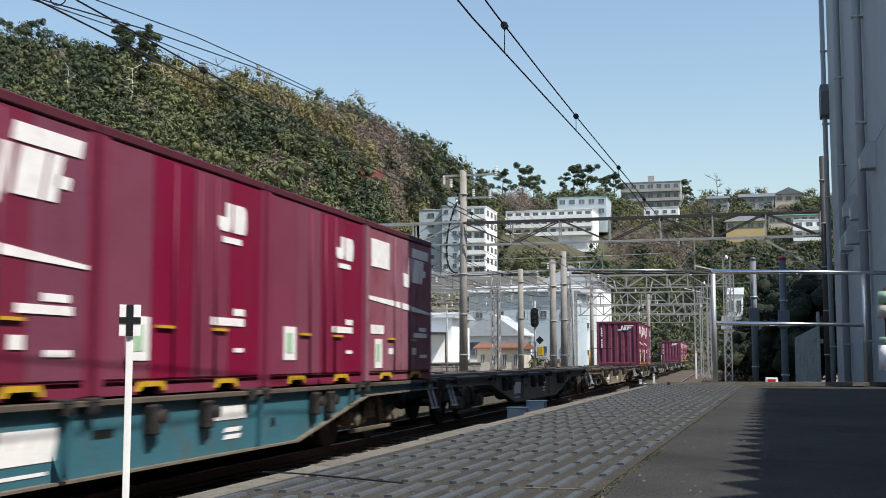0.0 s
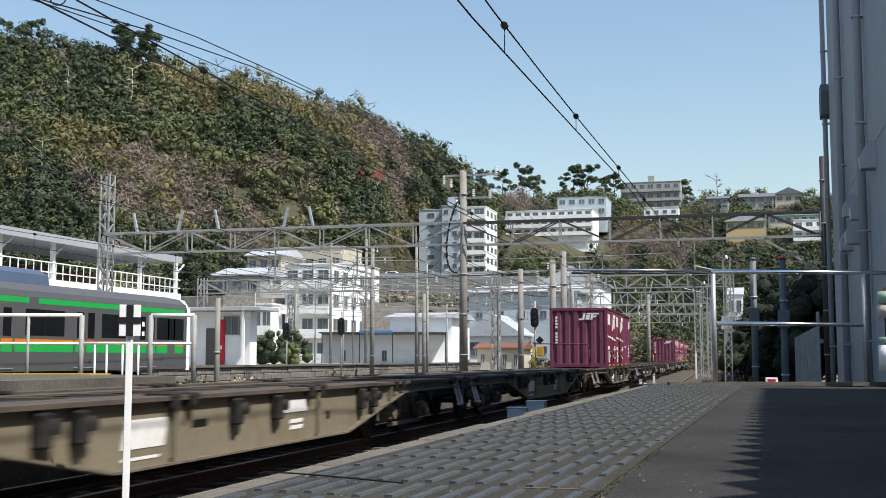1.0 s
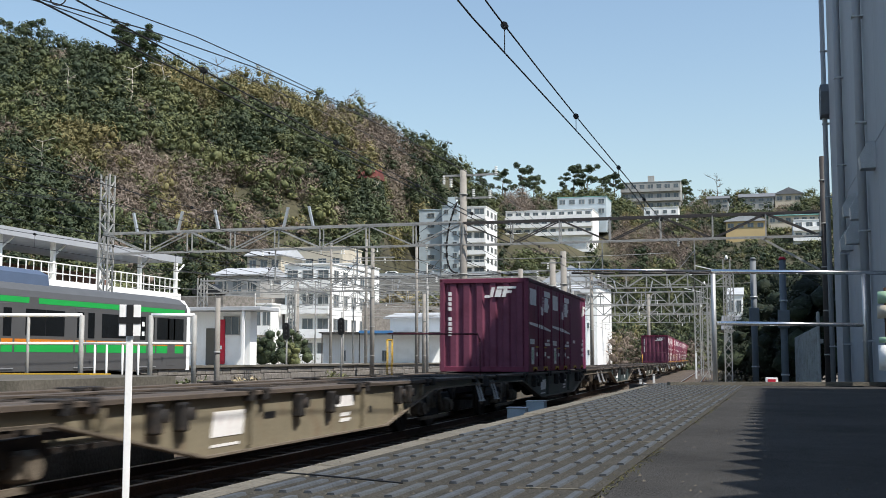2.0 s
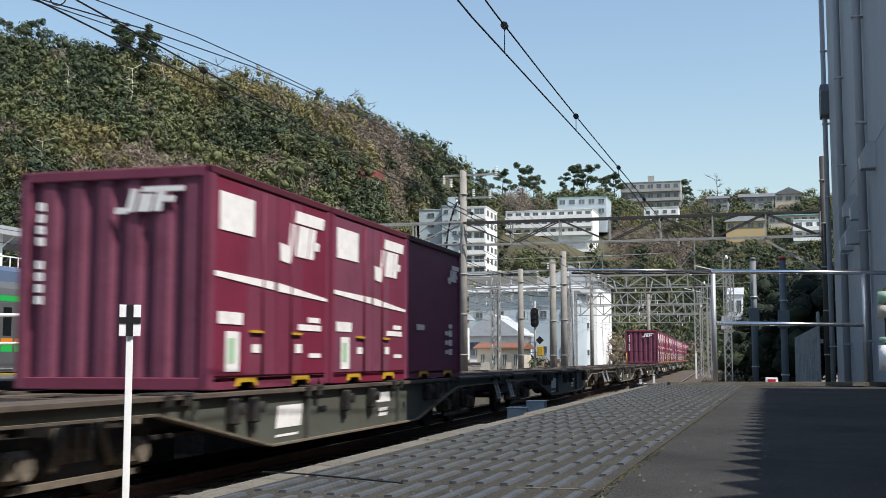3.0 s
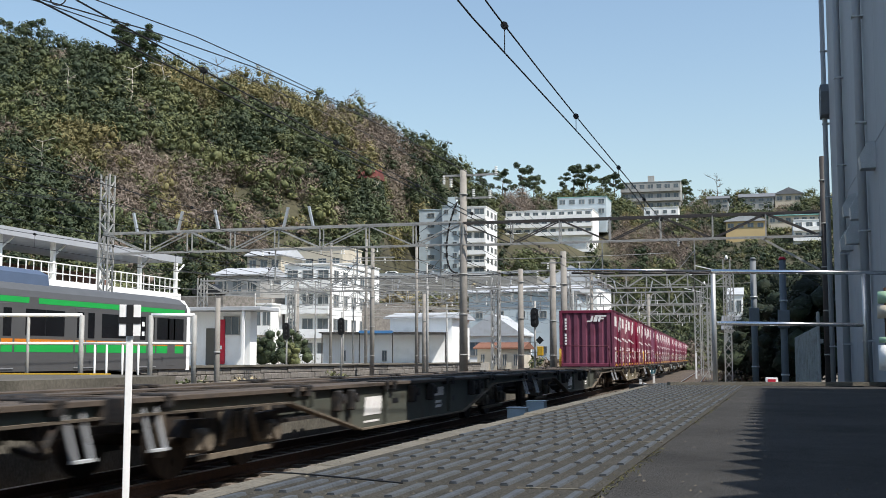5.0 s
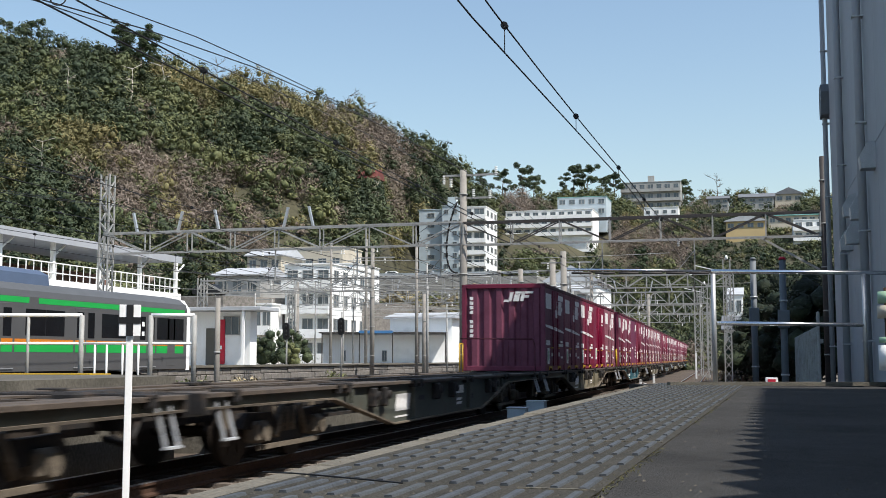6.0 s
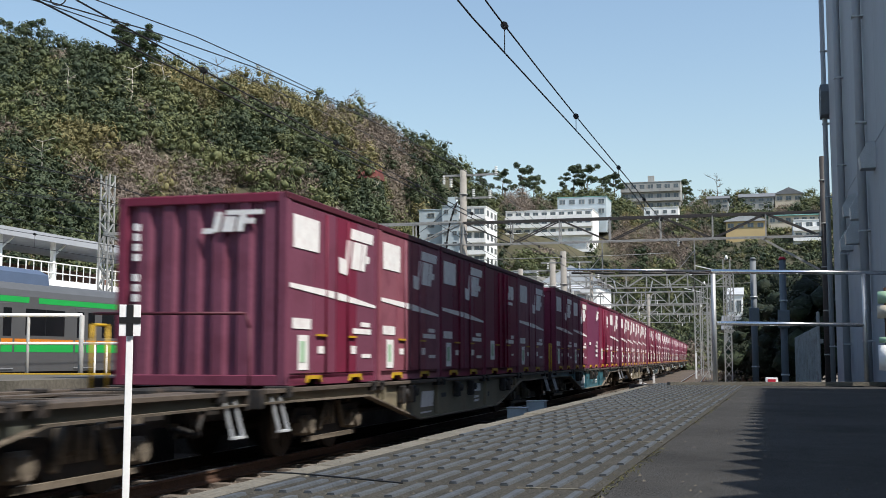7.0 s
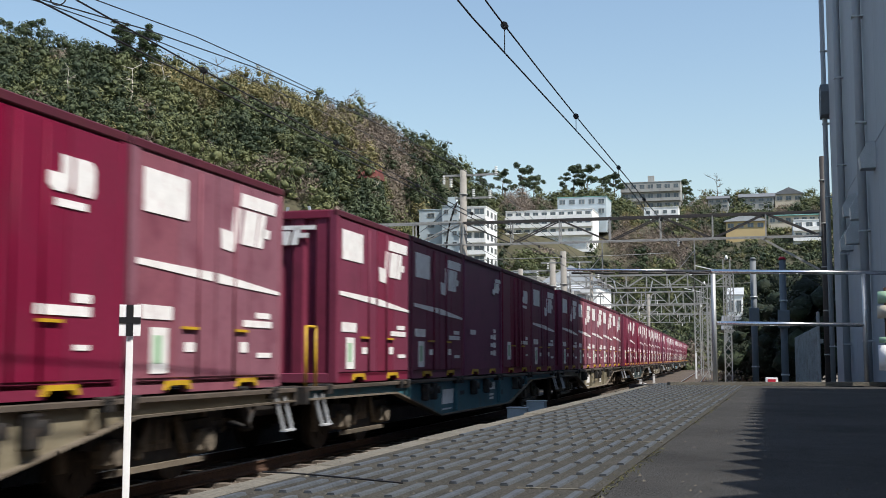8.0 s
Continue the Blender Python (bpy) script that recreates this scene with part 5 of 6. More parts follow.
    cabdoor = part_box("cab_door", (hw - 0.05, hw + 0.006, Y1 - 1.55, Y1 - 0.95, 1.08, 3.06), CAR_GREY, t, "narrow cab door", bevel=0.006)
    part_box("pane", (hw - 0.03, hw + 0.012, Y1 - 1.42, Y1 - 1.08, 2.1, 2.9), DARK_GLASS, cabdoor)
    # cab end
    bm = bmesh.new()
    prism(bm, [(-hw + 0.02, 0.9), (hw - 0.02, 0.9), (hw - 0.02, 3.3), (hw - 0.3, 3.7), (-hw + 0.3, 3.7), (-hw + 0.02, 3.3)], 1, Y1, Y1 + 0.32)
    cab = part("cab_front", bm, WALL_WHITE, t, "white cab front")
    part_box("windscreen", (-1.2, 1.2, Y1 + 0.315, Y1 + 0.33, 2.0, 3.2), DARK_GLASS, cab)


commuter_train()
# island platform whose end stands beyond the goods line
bm = bmesh.new()
prism(bm, [(-13.6, -12), (-8.75, -12), (-8.75, 16.2), (-10.6, 17.4), (-13.6, 17.2)], 2, -0.4, 1.08)
structure("island_platform", bm, SLAB, "concrete island platform with a yellow painted end", "platform")
bm = bmesh.new()
prism(bm, [(-13.55, 16.75), (-10.75, 16.95), (-10.6, 17.35), (-13.55, 17.15)], 2, 1.0, 1.10)
structure("platform_edge_line", bm, YELLOW, "yellow painted platform edge", "platform edge")
bm = bmesh.new()
prism(bm, [(-13.6, 17.2), (-10.6, 17.4), (-8.95, 17.6), (-9.0, 34), (-9.35, 50), (-12.0, 50), (-13.6, 24)], 2, -0.4, 0.70)
structure("platform_slope", bm, SLAB, "low concrete slab past the platform end", "platform")


def tube_fence():
    f = thing("tube_fence", "white and rusty steel tube fence on the platform end", "fence", at=pose(0, 0, 0))
    a, b = Vector((-13.0, 17.5, 0)), Vector((-9.6, 18.42, 0))
    us = (-0.1, 0.16, 0.43, 0.78, 1.0)
    for u in us:
        p = a.lerp(b, u)
        bm = bmesh.new()
        r = 0.028 if u in (0.16,) else 0.045
        rod(bm, (p.x, p.y, 0.7), (p.x, p.y, 2.12), r, n=10)
        part("post", bm, DULL_STEEL, f)
    for z, r in ((2.12, 0.034), (1.62, 0.026)):
        for u0, u1 in ((-0.3, 0.43), (0.43 if z < 2 else 0.78, 1.0)):
            bm = bmesh.new()
            p, q = a.lerp(b, u0), a.lerp(b, u1)
            rod(bm, (p.x, p.y, z), (q.x, q.y, z), r, n=10)
            part("rail", bm, PORCELAIN, f)
    for u in (0.5, 0.56, 0.64, 0.72):
        p = a.lerp(b, u)
        bm = bmesh.new()
        rod(bm, (p.x, p.y, 0.7), (p.x, p.y, 1.62), 0.02, n=8)
        part("baluster", bm, PORCELAIN, f)


tube_fence()

bm = bmesh.new()
prism(bm, [(-34.5, -12), (-25.2, -12), (-25.2, 112), (-34.5, 112)], 2, -0.4, 0.98)
structure("far_platform", bm, CONCRETE, "concrete top of the far station platform", "platform")
far_wall = tagged(new("far_platform_wall"), "dark stone block wall of the far platform", "platform wall", kind="structure")
stone_bm = bmesh.new()
box(stone_bm, -0.12, 0.0, -0.44, 0.44, 0, 0.31, bevel=0.03)
stone_mesh = finish("stone_block", stone_bm, STONE_WALL)
for j in range(4):
    for i in range(70):
        o = part_mesh("stone_block", stone_mesh, far_wall)
        o.matrix_basis = pose(-25.08 + 0.01 * ((i * 7 + j * 3) % 4), 43 + 0.9 * i + 0.45 * (j % 2), -0.38 + 0.325 * j)
bm = bmesh.new()
box(bm, -25.3, -24.95, 43, 106, 0.93, 1.04)
structure("far_platform_coping", bm, KERB_CONCRETE, "weathered coping along the far platform", "coping")


def window(parent, x, y, z, w, h, frame_mat=DULL_STEEL, face="y", depth=0.09):
    """A framed window on a wall; face y: it looks towards -y; face x: towards +x."""
    bm = bmesh.new()
    t = max(0.05, w * 0.05)
    for a, b, c, d in ((-w / 2, w / 2, 0, t), (-w / 2, w / 2, h - t, h), (-w / 2, -w / 2 + t, t, h - t), (w / 2 - t, w / 2, t, h - t), (-t / 2, t / 2, t, h - t)):
        if face == "y":
            box(bm, x + a, x + b, y - depth, y + 0.02, z + c, z + d)
        else:
            box(bm, x - 0.02, x + depth, y + a, y + b, z + c, z + d)
    win = part("window", bm, frame_mat, parent)
    if face == "y":
        part_box("pane", (x - w / 2 + t * 0.5, x + w / 2 - t * 0.5, y - depth * 0.4, y + 0.01, z + t * 0.5, z + h - t * 0.5), FAR_GLASS, win)
    else:
        part_box("pane", (x - 0.01, x + depth * 0.4, y - w / 2 + t * 0.5, y + w / 2 - t * 0.5, z + t * 0.5, z + h - t * 0.5), FAR_GLASS, win)
    return win


def block(name, label, x0, x1, y0, y1, z0, z1, floors, bays, wall, roof="flat", roof_mat=ROOF_GREY, balconies=False, side_bays=0, rise=1.6, parapet=0.5,
          win=(0.62, 0.5), axis=1, tank=False, category="building"):
    """A house or block of flats with its storeys, windows, balconies and roof."""
    b = thing(name, label, category, "buildings on the hillside", at=pose(0, 0, 0))
    bm = bmesh.new()
    box(bm, x0, x1, y0, y1, z0 - 5, z1)
    part("wall", bm, wall, b)
    fh = (z1 - z0) / floors
    bw = (x1 - x0) / bays
    for f in range(floors):
        for k in range(bays):
            window(b, x0 + (k + 0.5) * bw, y0, z0 + f * fh + fh * 0.28, bw * win[0], fh * win[1], depth=min(0.12, 0.02 * bw + 0.06))
        if balconies:
            bal = part_box("balcony", (x0 - 0.1, x1 + 0.1, y0 - 1.1, y0 - 0.02, z0 + f * fh - 0.12, z0 + f * fh + 0.02), wall, b)
            part_box("parapet", (x0 - 0.1, x1 + 0.1, y0 - 1.1, y0 - 1.0, z0 + f * fh + 0.02, z0 + f * fh + 0.95), wall, bal)
    if side_bays:
        sw = (y1 - y0) / side_bays
        for f in range(floors):
            for k in range(side_bays):
                window(b, x1, y0 + (k + 0.5) * sw, z0 + f * fh + fh * 0.28, sw * 0.5, fh * 0.5, face="x")
    if roof == "flat":
        bm = bmesh.new()
        box(bm, x0 - 0.15, x1 + 0.15, y0 - 0.15, y1 + 0.15, z1, z1 + parapet * 0.35)
        part("roof", bm, roof_mat if roof_mat is not ROOF_GREY else wall, b)
    else:
        bm = bmesh.new()
        roof_box(bm, x0, x1, y0, y1, z1, rise, over=min(0.6, (x1 - x0) * 0.08), axis=axis)
        part("roof", bm, roof_mat, b)
    if tank:
        part_box("roof_tank", ((x0 + x1) / 2 - 1, (x0 + x1) / 2 + 1.2, y0 + 1, y0 + 3, z1, z1 + 2.4), wall, b)
    return b


# station hut on the far platform
hut = thing("station_hut", "white station hut with a flat overhanging roof", "hut", at=pose(0, 0, 0))
part_box("wall", (-31.7, -27.75, 60, 60.9, 0.98, 4.05), WALL_WHITE, hut)
part_box("roof", (-32.2, -26.6, 58.8, 61.4, 4.07, 4.28), ROOF_PALE, hut, bevel=0.02)
window(hut, -28.9, 60, 2.7, 1.0, 1.1)
part_box("door", (-30.5, -29.9, 59.95, 60.02, 1.0, 3.1), GLASS, hut)
part_box("red_poster", (-29.8, -29.3, 59.9, 59.98, 1.05, 3.6), POSTER_RED, hut, "tall red poster with white bars")
part_box("poster_bar", (-29.65, -29.45, 59.88, 59.905, 1.9, 2.1), PORCELAIN, hut)
for x in (-31.9, -27.7):
    part_box("roof_post", (x - 0.07, x + 0.07, 58.9, 59.04, 0.98, 4.08), PORCELAIN, hut)


def elevated_platform():
    """The raised white platform with its canopy, railings and posts."""
    e = thing("elevated_platform", "raised white station platform with canopy and railings", "station", at=pose(0, 0, 0))
    X, Y0, Y1, zf, zr = -44.0, 30.0, 82.0, 6.5, 8.95
    part_box("deck", (X - 7, X, Y0, Y1, zf - 1.5, zf), WALL_WHITE, e)
    part_box("canopy_roof", (X - 6.5, X + 0.5, Y0, Y1 - 1, zr, zr + 0.35), ROOF_PALE, e, "pale grey canopy roof")
    part_box("fascia", (X + 0.5, X + 0.6, Y0, Y1 - 1, zr - 0.12, zr + 0.4), PANEL_WALL, e)
    y = Y0 + 2
    while y < Y1:
        part_box("canopy_post", (X - 0.35, X - 0.1, y - 0.12, y + 0.12, zf, zr), PORCELAIN, e)
        bm = bmesh.new()
        bar(bm, (X - 0.2, y, zr - 0.9), (X - 0.2, y + 1.3, zr - 0.05), 0.1)
        part("strut", bm, PORCELAIN, e)
        y += 5.5
    bm = bmesh.new()
    for z in (zf + 0.45, zf + 1.1):
        bar(bm, (X - 0.1, Y0, z), (X - 0.1, Y1, z), 0.07)
    part("handrail", bm, PORCELAIN, e)
    bm = bmesh.new()
    for k in range(int((Y1 - Y0) / 0.8)):
        bar(bm, (X - 0.1, Y0 + k * 0.8, zf), (X - 0.1, Y0 + k * 0.8, zf + 1.1), 0.05)
    tagged(part("railing_infill", bm, PORCELAIN, e), kind="stuff")
    part_box("back_wall", (X - 6.9, X - 6.7, Y0, Y1, zf, zf + 1.6), ROOF_ORANGE, e, "brown back wall")
    y = Y0 + 4
    while y < Y1:
        part_box("pier", (X - 4.5, X - 3, y - 0.6, y + 0.6, -0.4, zf - 1.5), CONCRETE, e)
        y += 9


elevated_platform()

# houses below the hill and on it
# pale blue walls on the two left volumes put their shade into the colour
t = block("tower_block", "white seven-storey block of flats with balconies", -79.6, -73.5, 270, 282, 20.0, 38.2, 7, 1, WALL_BLUE, win=(0.3, 0.4))
block("tower_block", "white seven-storey block of flats with balconies", -73.3, -69.0, 268.5, 282, 20.0, 38.8, 7, 2, WALL_BLUE, win=(0.5, 0.4), tank=True)
block("tower_block", "white seven-storey block of flats with balconies", -68.8, -62.4, 269, 282, 18.0, 38.4, 7, 2, WALL_WHITE, balconies=True, side_bays=3, win=(0.8, 0.6))
block("hotel", "long white three-storey hotel with balconies", -70.4, -44.5, 330, 344, 37.5, 45.0, 3, 10, WALL_WHITE, balconies=True)
block("villa", "pale green rounded villa with flat roofs", -57.6, -42.5, 347, 360, 45.0, 51.0, 2, 5, WALL_BLUE, roof_mat=ROOF_TEAL)
block("flats", "weathered grey block of flats with glass front", -43.7, -23.2, 400, 414, 53.0, 63.0, 3, 7, WALL_GREY, balconies=True, tank=True)
block("house", "white house with dark hipped roof", -33.2, -22.4, 370, 380, 44.5, 50.0, 2, 4, WALL_WHITE, win=(0.5, 0.4))
block("house", "grey house with a low gabled roof", -3.2, 7.9, 400, 410, 52.5, 56.3, 2, 4, WALL_GREY, "gable", ROOF_GREY, axis=0, rise=2.0)
block("house", "cream house with a dark gabled roof", 8.6, 17.6, 410, 420, 55.4, 58.4, 1, 3, WALL_CREAM, "gable", ROOF_GREY, axis=1, rise=2.4)
block("house", "yellow house with a pale gabled roof", -6.7, 4.1, 330, 338, 37.5, 40.0, 1, 4, WALL_YELLOW, "gable", ROOF_PALE, axis=1, rise=2.0)
block("house", "cream house with a low roof", -14, -7.2, 402, 410, 53, 56.5, 2, 3, WALL_GREY, "gable", ROOF_GREY, axis=0, rise=1.6)
block("long_house", "long house with a teal metal roof", 5.1, 20.5, 340, 348, 39.8, 42.4, 1, 7, WALL_CREAM, "gable", ROOF_TEAL, axis=0, rise=1.5)
block("flats", "white block of flats with open balconies", 11.2, 19.5, 320, 330, 33.0, 38.7, 2, 3, WALL_WHITE, balconies=True)
block("house", "small white house with red roof among trees", -87.8, -81.2, 240, 246, 39.3, 41.8, 1, 3, WALL_CREAM, "gable", ROOF_RED, axis=0, rise=2.4)
block("house", "weathered hillside house with a dark roof", -149.5, -144.5, 200, 208, 39.5, 45.0, 2, 2, WALL_GREY, "gable", ROOF_GREY, axis=0)
block("pavilion", "open grey pavilion on the hillside", -150.5, -143.4, 250, 256, 68.0, 71.0, 1, 3, WALL_GREY, roof_mat=ROOF_GREY)
block("white_building", "white four-storey building with balconies and strip windows", -53.4, -47.6, 125, 140.5, 1.0, 12.4, 4, 3, WALL_WHITE, balconies=True, side_bays=5, win=(0.7, 0.5))
block("white_building", "low white annexe with glazed verandas", -58.6, -53.8, 122, 134, 0.8, 7.6, 2, 4, WALL_WHITE, balconies=True, win=(0.8, 0.6))
block("white_building", "low white building with a roof terrace", -62.5, -52, 146, 156, 8.0, 14.2, 2, 4, WALL_WHITE, win=(0.5, 0.22))
shed = block("shed", "long white panel shed with a flat dark roof edge", -38.7, -27.4, 100, 103.5, 0.2, 3.5, 1, 3, WALL_WHITE, roof_mat=ROOF_PALE, win=(0.12, 0.3), category="shed")
block("long_building", "low white building with a pale sheet roof", -33.9, -27.7, 105, 112, 0.9, 5.2, 1, 5, WALL_WHITE, "gable", ROOF_PALE, axis=0, rise=0.7, win=(0.3, 0.35))
turned = pose(-33, 101, 0, 0, 0, 14) @ pose(-33, 101, 0).inverted()
shed.matrix_basis = turned
aw = thing("shed_awning", "thin dark roof sheet with a blue end over the shed", "awning", at=turned)
part_box("sheet", (-38.9, -35.3, 98.2, 99.9, 3.66, 3.76), BEAM_STEEL, aw)
part_box("blue_sheet", (-35.25, -32.2, 98.2, 99.9, 3.66, 3.90), ROOF_BLUE, aw, "bright blue roof sheet")
part_box("end_sheet", (-32.15, -27.2, 98.2, 99.9, 3.66, 3.76), BEAM_STEEL, aw)
for x in (-38.6, -35.2, -32.2, -29.8, -27.4):
    part_box("post", (x - 0.05, x + 0.05, 98.3, 98.4, 0.2, 3.66), BEAM_STEEL, aw)
block("warehouse", "long pale blue-white warehouse with a flat gabled roof", -34.7, -21.1, 140, 156, 0.8, 9.6, 2, 5, WALL_BLUE, "gable", ROOF_PALE, axis=0, rise=1.4, win=(0.35, 0.2))
block("warehouse", "tall white gabled workshop", -26.5, -19.8, 150, 166, 0.8, 11.5, 3, 2, WALL_WHITE, "gable", ROOF_PALE, axis=1, rise=2.2, win=(0.4, 0.2))
block("house", "small cream house with an orange-brown roof", -26.4, -22.0, 110, 115, 0.0, 2.3, 1, 4, WALL_CREAM, "gable", ROOF_ORANGE, axis=0, rise=0.7, win=(0.35, 0.5))
block("house", "white house with a grey gabled roof", -30.0, -24.2, 120, 127, 0.8, 3.8, 1, 3, WALL_WHITE, "gable", ROOF_PALE, axis=1, rise=2.4)
block("house", "pale grey house with a wide roof", -64, -58, 128, 136, 6.0, 11.5, 2, 3, WALL_GREY, "gable", ROOF_PALE, axis=0, rise=1.3)
block("house", "white house with a pale roof", -70, -64.8, 150, 158, 11.0, 16.0, 2, 3, WALL_CREAM, "gable", ROOF_PALE, axis=0, rise=1.5)
block("house", "cream house with a flat roof", -72, -61, 165, 174, 14, 18.6, 1, 5, WALL_CREAM, win=(0.6, 0.35))
block("house", "small pale house with a red-grey roof", -3.5, 2.0, 150, 158, 0.5, 5.0, 2, 3, WALL_GREY, "gable", ROOF_GREY, axis=0, rise=2.0)
block("house", "white house between the trees", -3.9, -1.5, 190, 196, 4.0, 11.6, 2, 2, WALL_WHITE, "gable", ROOF_PALE, axis=0, rise=1.4)
bm = bmesh.new()
prism(bm, [(-78, 118), (-58, 118), (-44, 142), (-40, 176), (-66, 200), (-110, 160)], 2, -0.4, 8.5)
structure("terrace", bm, STONE_WALL, "grey stone retaining terrace below the houses", "terrace")
bm = bmesh.new()
prism(bm, [(-95, 205), (-38, 205), (-36, 222), (-95, 240)], 2, -0.4, 16.5)
structure("upper_terrace", bm, CONCRETE, "pale concrete retaining wall with a parking deck", "terrace")


def parked_car(x, y, z, mat, turn):
    c = thing("parked_car", "small parked car on the terrace", "car", "parked cars", at=pose(x, y, z, 0, 0, turn))
    bm = bmesh.new()
    prism(bm, [(-1.9, 0.3), (1.9, 0.3), (1.95, 0.75), (1.1, 0.9), (0.6, 1.42), (-1.1, 1.45), (-1.7, 0.95), (-1.95, 0.8)], 1, -0.8, 0.8)
    part("body", bm, mat, c)
    part_box("side_window", (-1.0, 0.6, -0.815, -0.79, 0.95, 1.34), GLASS, c)
    for dx in (-1.2, 1.2):
        bm = bmesh.new()
        rod(bm, (dx, -0.82, 0.3), (dx, 0.82, 0.3), 0.3, n=14)
        part("wheel", bm, BLACK, c)


parked_car(-66, 206.5, 16.5, WALL_WHITE, 5)
parked_car(-59, 207, 16.5, GALV, 2)
parked_car(-72, 207, 16.5, WALL_WHITE, -4)
parked_car(-60.5, 119.8, 8.5, BLACK, 3)
part_box("guard_rail", (-90, -38, 205.1, 205.25, 17.0, 17.5), GALV, bpy.data.objects["upper_terrace"])


# ---- the wooded hill ----
# crest: bearing to the left of the line (degrees), distance and height of the crest
CREST = [(-60, 300, 40), (-12, 420, 52), (-6, 420, 53), (-2, 420, 54), (2, 420, 55), (5, 415, 56), (8, 400, 55), (11, 380, 53), (13.2, 350, 49), (14.3, 325, 49), (15.2, 312, 53), (16.5, 305, 58.5), (19.3, 300, 63), (21.6, 297, 63.5),
         (24, 293, 65), (26.2, 290, 66.5), (29, 285, 68.5), (31.5, 280, 69), (34, 285, 71.5), (37, 285, 70), (42, 280, 71), (60, 260, 60), (100, 240, 40)]
CREST_B = np.array([c[0] for c in CREST], float)
CREST_D = np.array([c[1] for c in CREST], float)
CREST_Z = np.array([c[2] for c in CREST], float)


def hill_height(x, y):
    b = np.degrees(np.arctan2(-x, y))
    r = np.hypot(x, y)
    d, h = np.interp(b, CREST_B, CREST_D), np.interp(b, CREST_B, CREST_Z)
    foot = np.interp(b, [-20, -4, 0, 4, 6, 11, 11.6, 17, 18.5, 22, 45], [170, 185, 190, 215, 235, 235, 262, 262, 200, 165, 125])
    u = np.clip((r - foot) / (d - foot), 0, 1)
    rise = u * u * (3 - 2 * u) * 0.45 + u * 0.55
    bumps = 1.6 * np.sin(x * 0.071 + 1.3) * np.sin(y * 0.063) + 0.9 * np.sin(x * 0.17 + y * 0.11)
    back = np.clip((r - d) / 160, 0, 1)
    return -0.45 + h * rise * (1 - 0.5 * back * back) + bumps * np.clip(u * 3, 0, 1)


bm = bmesh.new()
bear = np.linspace(-60, 100, 161)
dist = np.concatenate([np.linspace(115, 460, 70), [520, 640]])
grid = []
for a in bear:
    row = []
    for r in dist:
        x, y = -r * math.sin(radians(a)), r * math.cos(radians(a))
        row.append(bm.verts.new((x, y, float(hill_height(np.array(x), np.array(y))))))
    grid.append(row)
for i in range(len(bear) - 1):
    for j in range(len(dist) - 1):
        f = bm.faces.new((grid[i][j], grid[i][j + 1], grid[i + 1][j + 1], grid[i + 1][j]))
        f.smooth = True
structure("hill", bm, SOIL, "steep hillside of earth and dry scrub", "hill")

gen = np.random.default_rng(5)


def leaf_cloud(centres, radii, per, size, flat=1.0, up=0.35):
    """Small four-cornered leaf sprays scattered over the skins of a few lumps: arrays of corners."""
    out = []
    for c, r in zip(centres, radii):
        n = max(8, int(per * r * r))
        d = gen.normal(size=(n, 3))
        d[:, 2] = np.where(d[:, 2] < -0.35 * np.abs(d[:, 2]).max(), -d[:, 2], d[:, 2])
        d /= np.linalg.norm(d, axis=1)[:, None]
        p = np.array(c) + d * r * gen.uniform(0.5, 1.12, (n, 1)) * np.array([1, 1, flat])
        nrm = d + gen.normal(size=(n, 3)) * 0.5 + np.array([0, 0, up])
        nrm /= np.linalg.norm(nrm, axis=1)[:, None]
        t = np.cross(nrm, gen.normal(size=(n, 3)))
        t /= np.linalg.norm(t, axis=1)[:, None]
        b = np.cross(nrm, t)
        s = size * gen.uniform(0.6, 1.4, (n, 1))
        k = gen.uniform(0.5, 1.0, (n, 1))
        out.append(np.stack([p - t * s, p - b * s * k * 0.8, p + t * s, p + b * s * k], axis=1))
    return np.concatenate(out)


BALL = bmesh.new()
bmesh.ops.create_icosphere(BALL, subdivisions=1, radius=1.0)
BALL_V = np.array([v.co[:] for v in BALL.verts])
BALL_F = np.array([[v.index for v in f.verts] for f in BALL.faces])
BALL.free()


def solid_lumps(centres, radii, flat=1.0):
    """Uneven rounded lumps that fill a crown: their corners and faces."""
    v, f = [], []
    for k, (c, r) in enumerate(zip(centres, radii)):
        ph = gen.uniform(0, 6.28, 6)
        d = BALL_V
        bumpy = 1 + 0.16 * np.sin(d[:, 0] * 4.1 + ph[0]) * np.sin(d[:, 1] * 4.7 + ph[1]) + 0.12 * np.sin(d[:, 2] * 6.3 + ph[2] + 3 * d[:, 0]) + gen.normal(size=len(d)) * 0.09
        v.append(np.array(c) + d * (r * 0.9 * bumpy)[:, None] * np.array([1, 1, flat]))
        f.append(BALL_F + k * len(BALL_V))
    return np.concatenate(v), np.concatenate(f)


def shell_lumps(n, spread, z0, z1, r0, r1):
    """Lumps on the skin of a rounded crown, fuller above than below."""
    c, r = [], []
    for k in range(n):
        a = 2.4 * k + gen.uniform(-0.5, 0.5)
        h = (k + gen.uniform(0.2, 0.8)) / n
        w = spread * math.sqrt(max(0.05, 1 - (1.25 * h - 0.28) ** 2)) * gen.uniform(0.55, 1.0)
        c.append((math.cos(a) * w, math.sin(a) * w, z0 + h * (z1 - z0) + gen.uniform(-0.3, 0.3)))
        r.append(gen.uniform(r0, r1) * (1.1 - 0.35 * h))
    return c, r


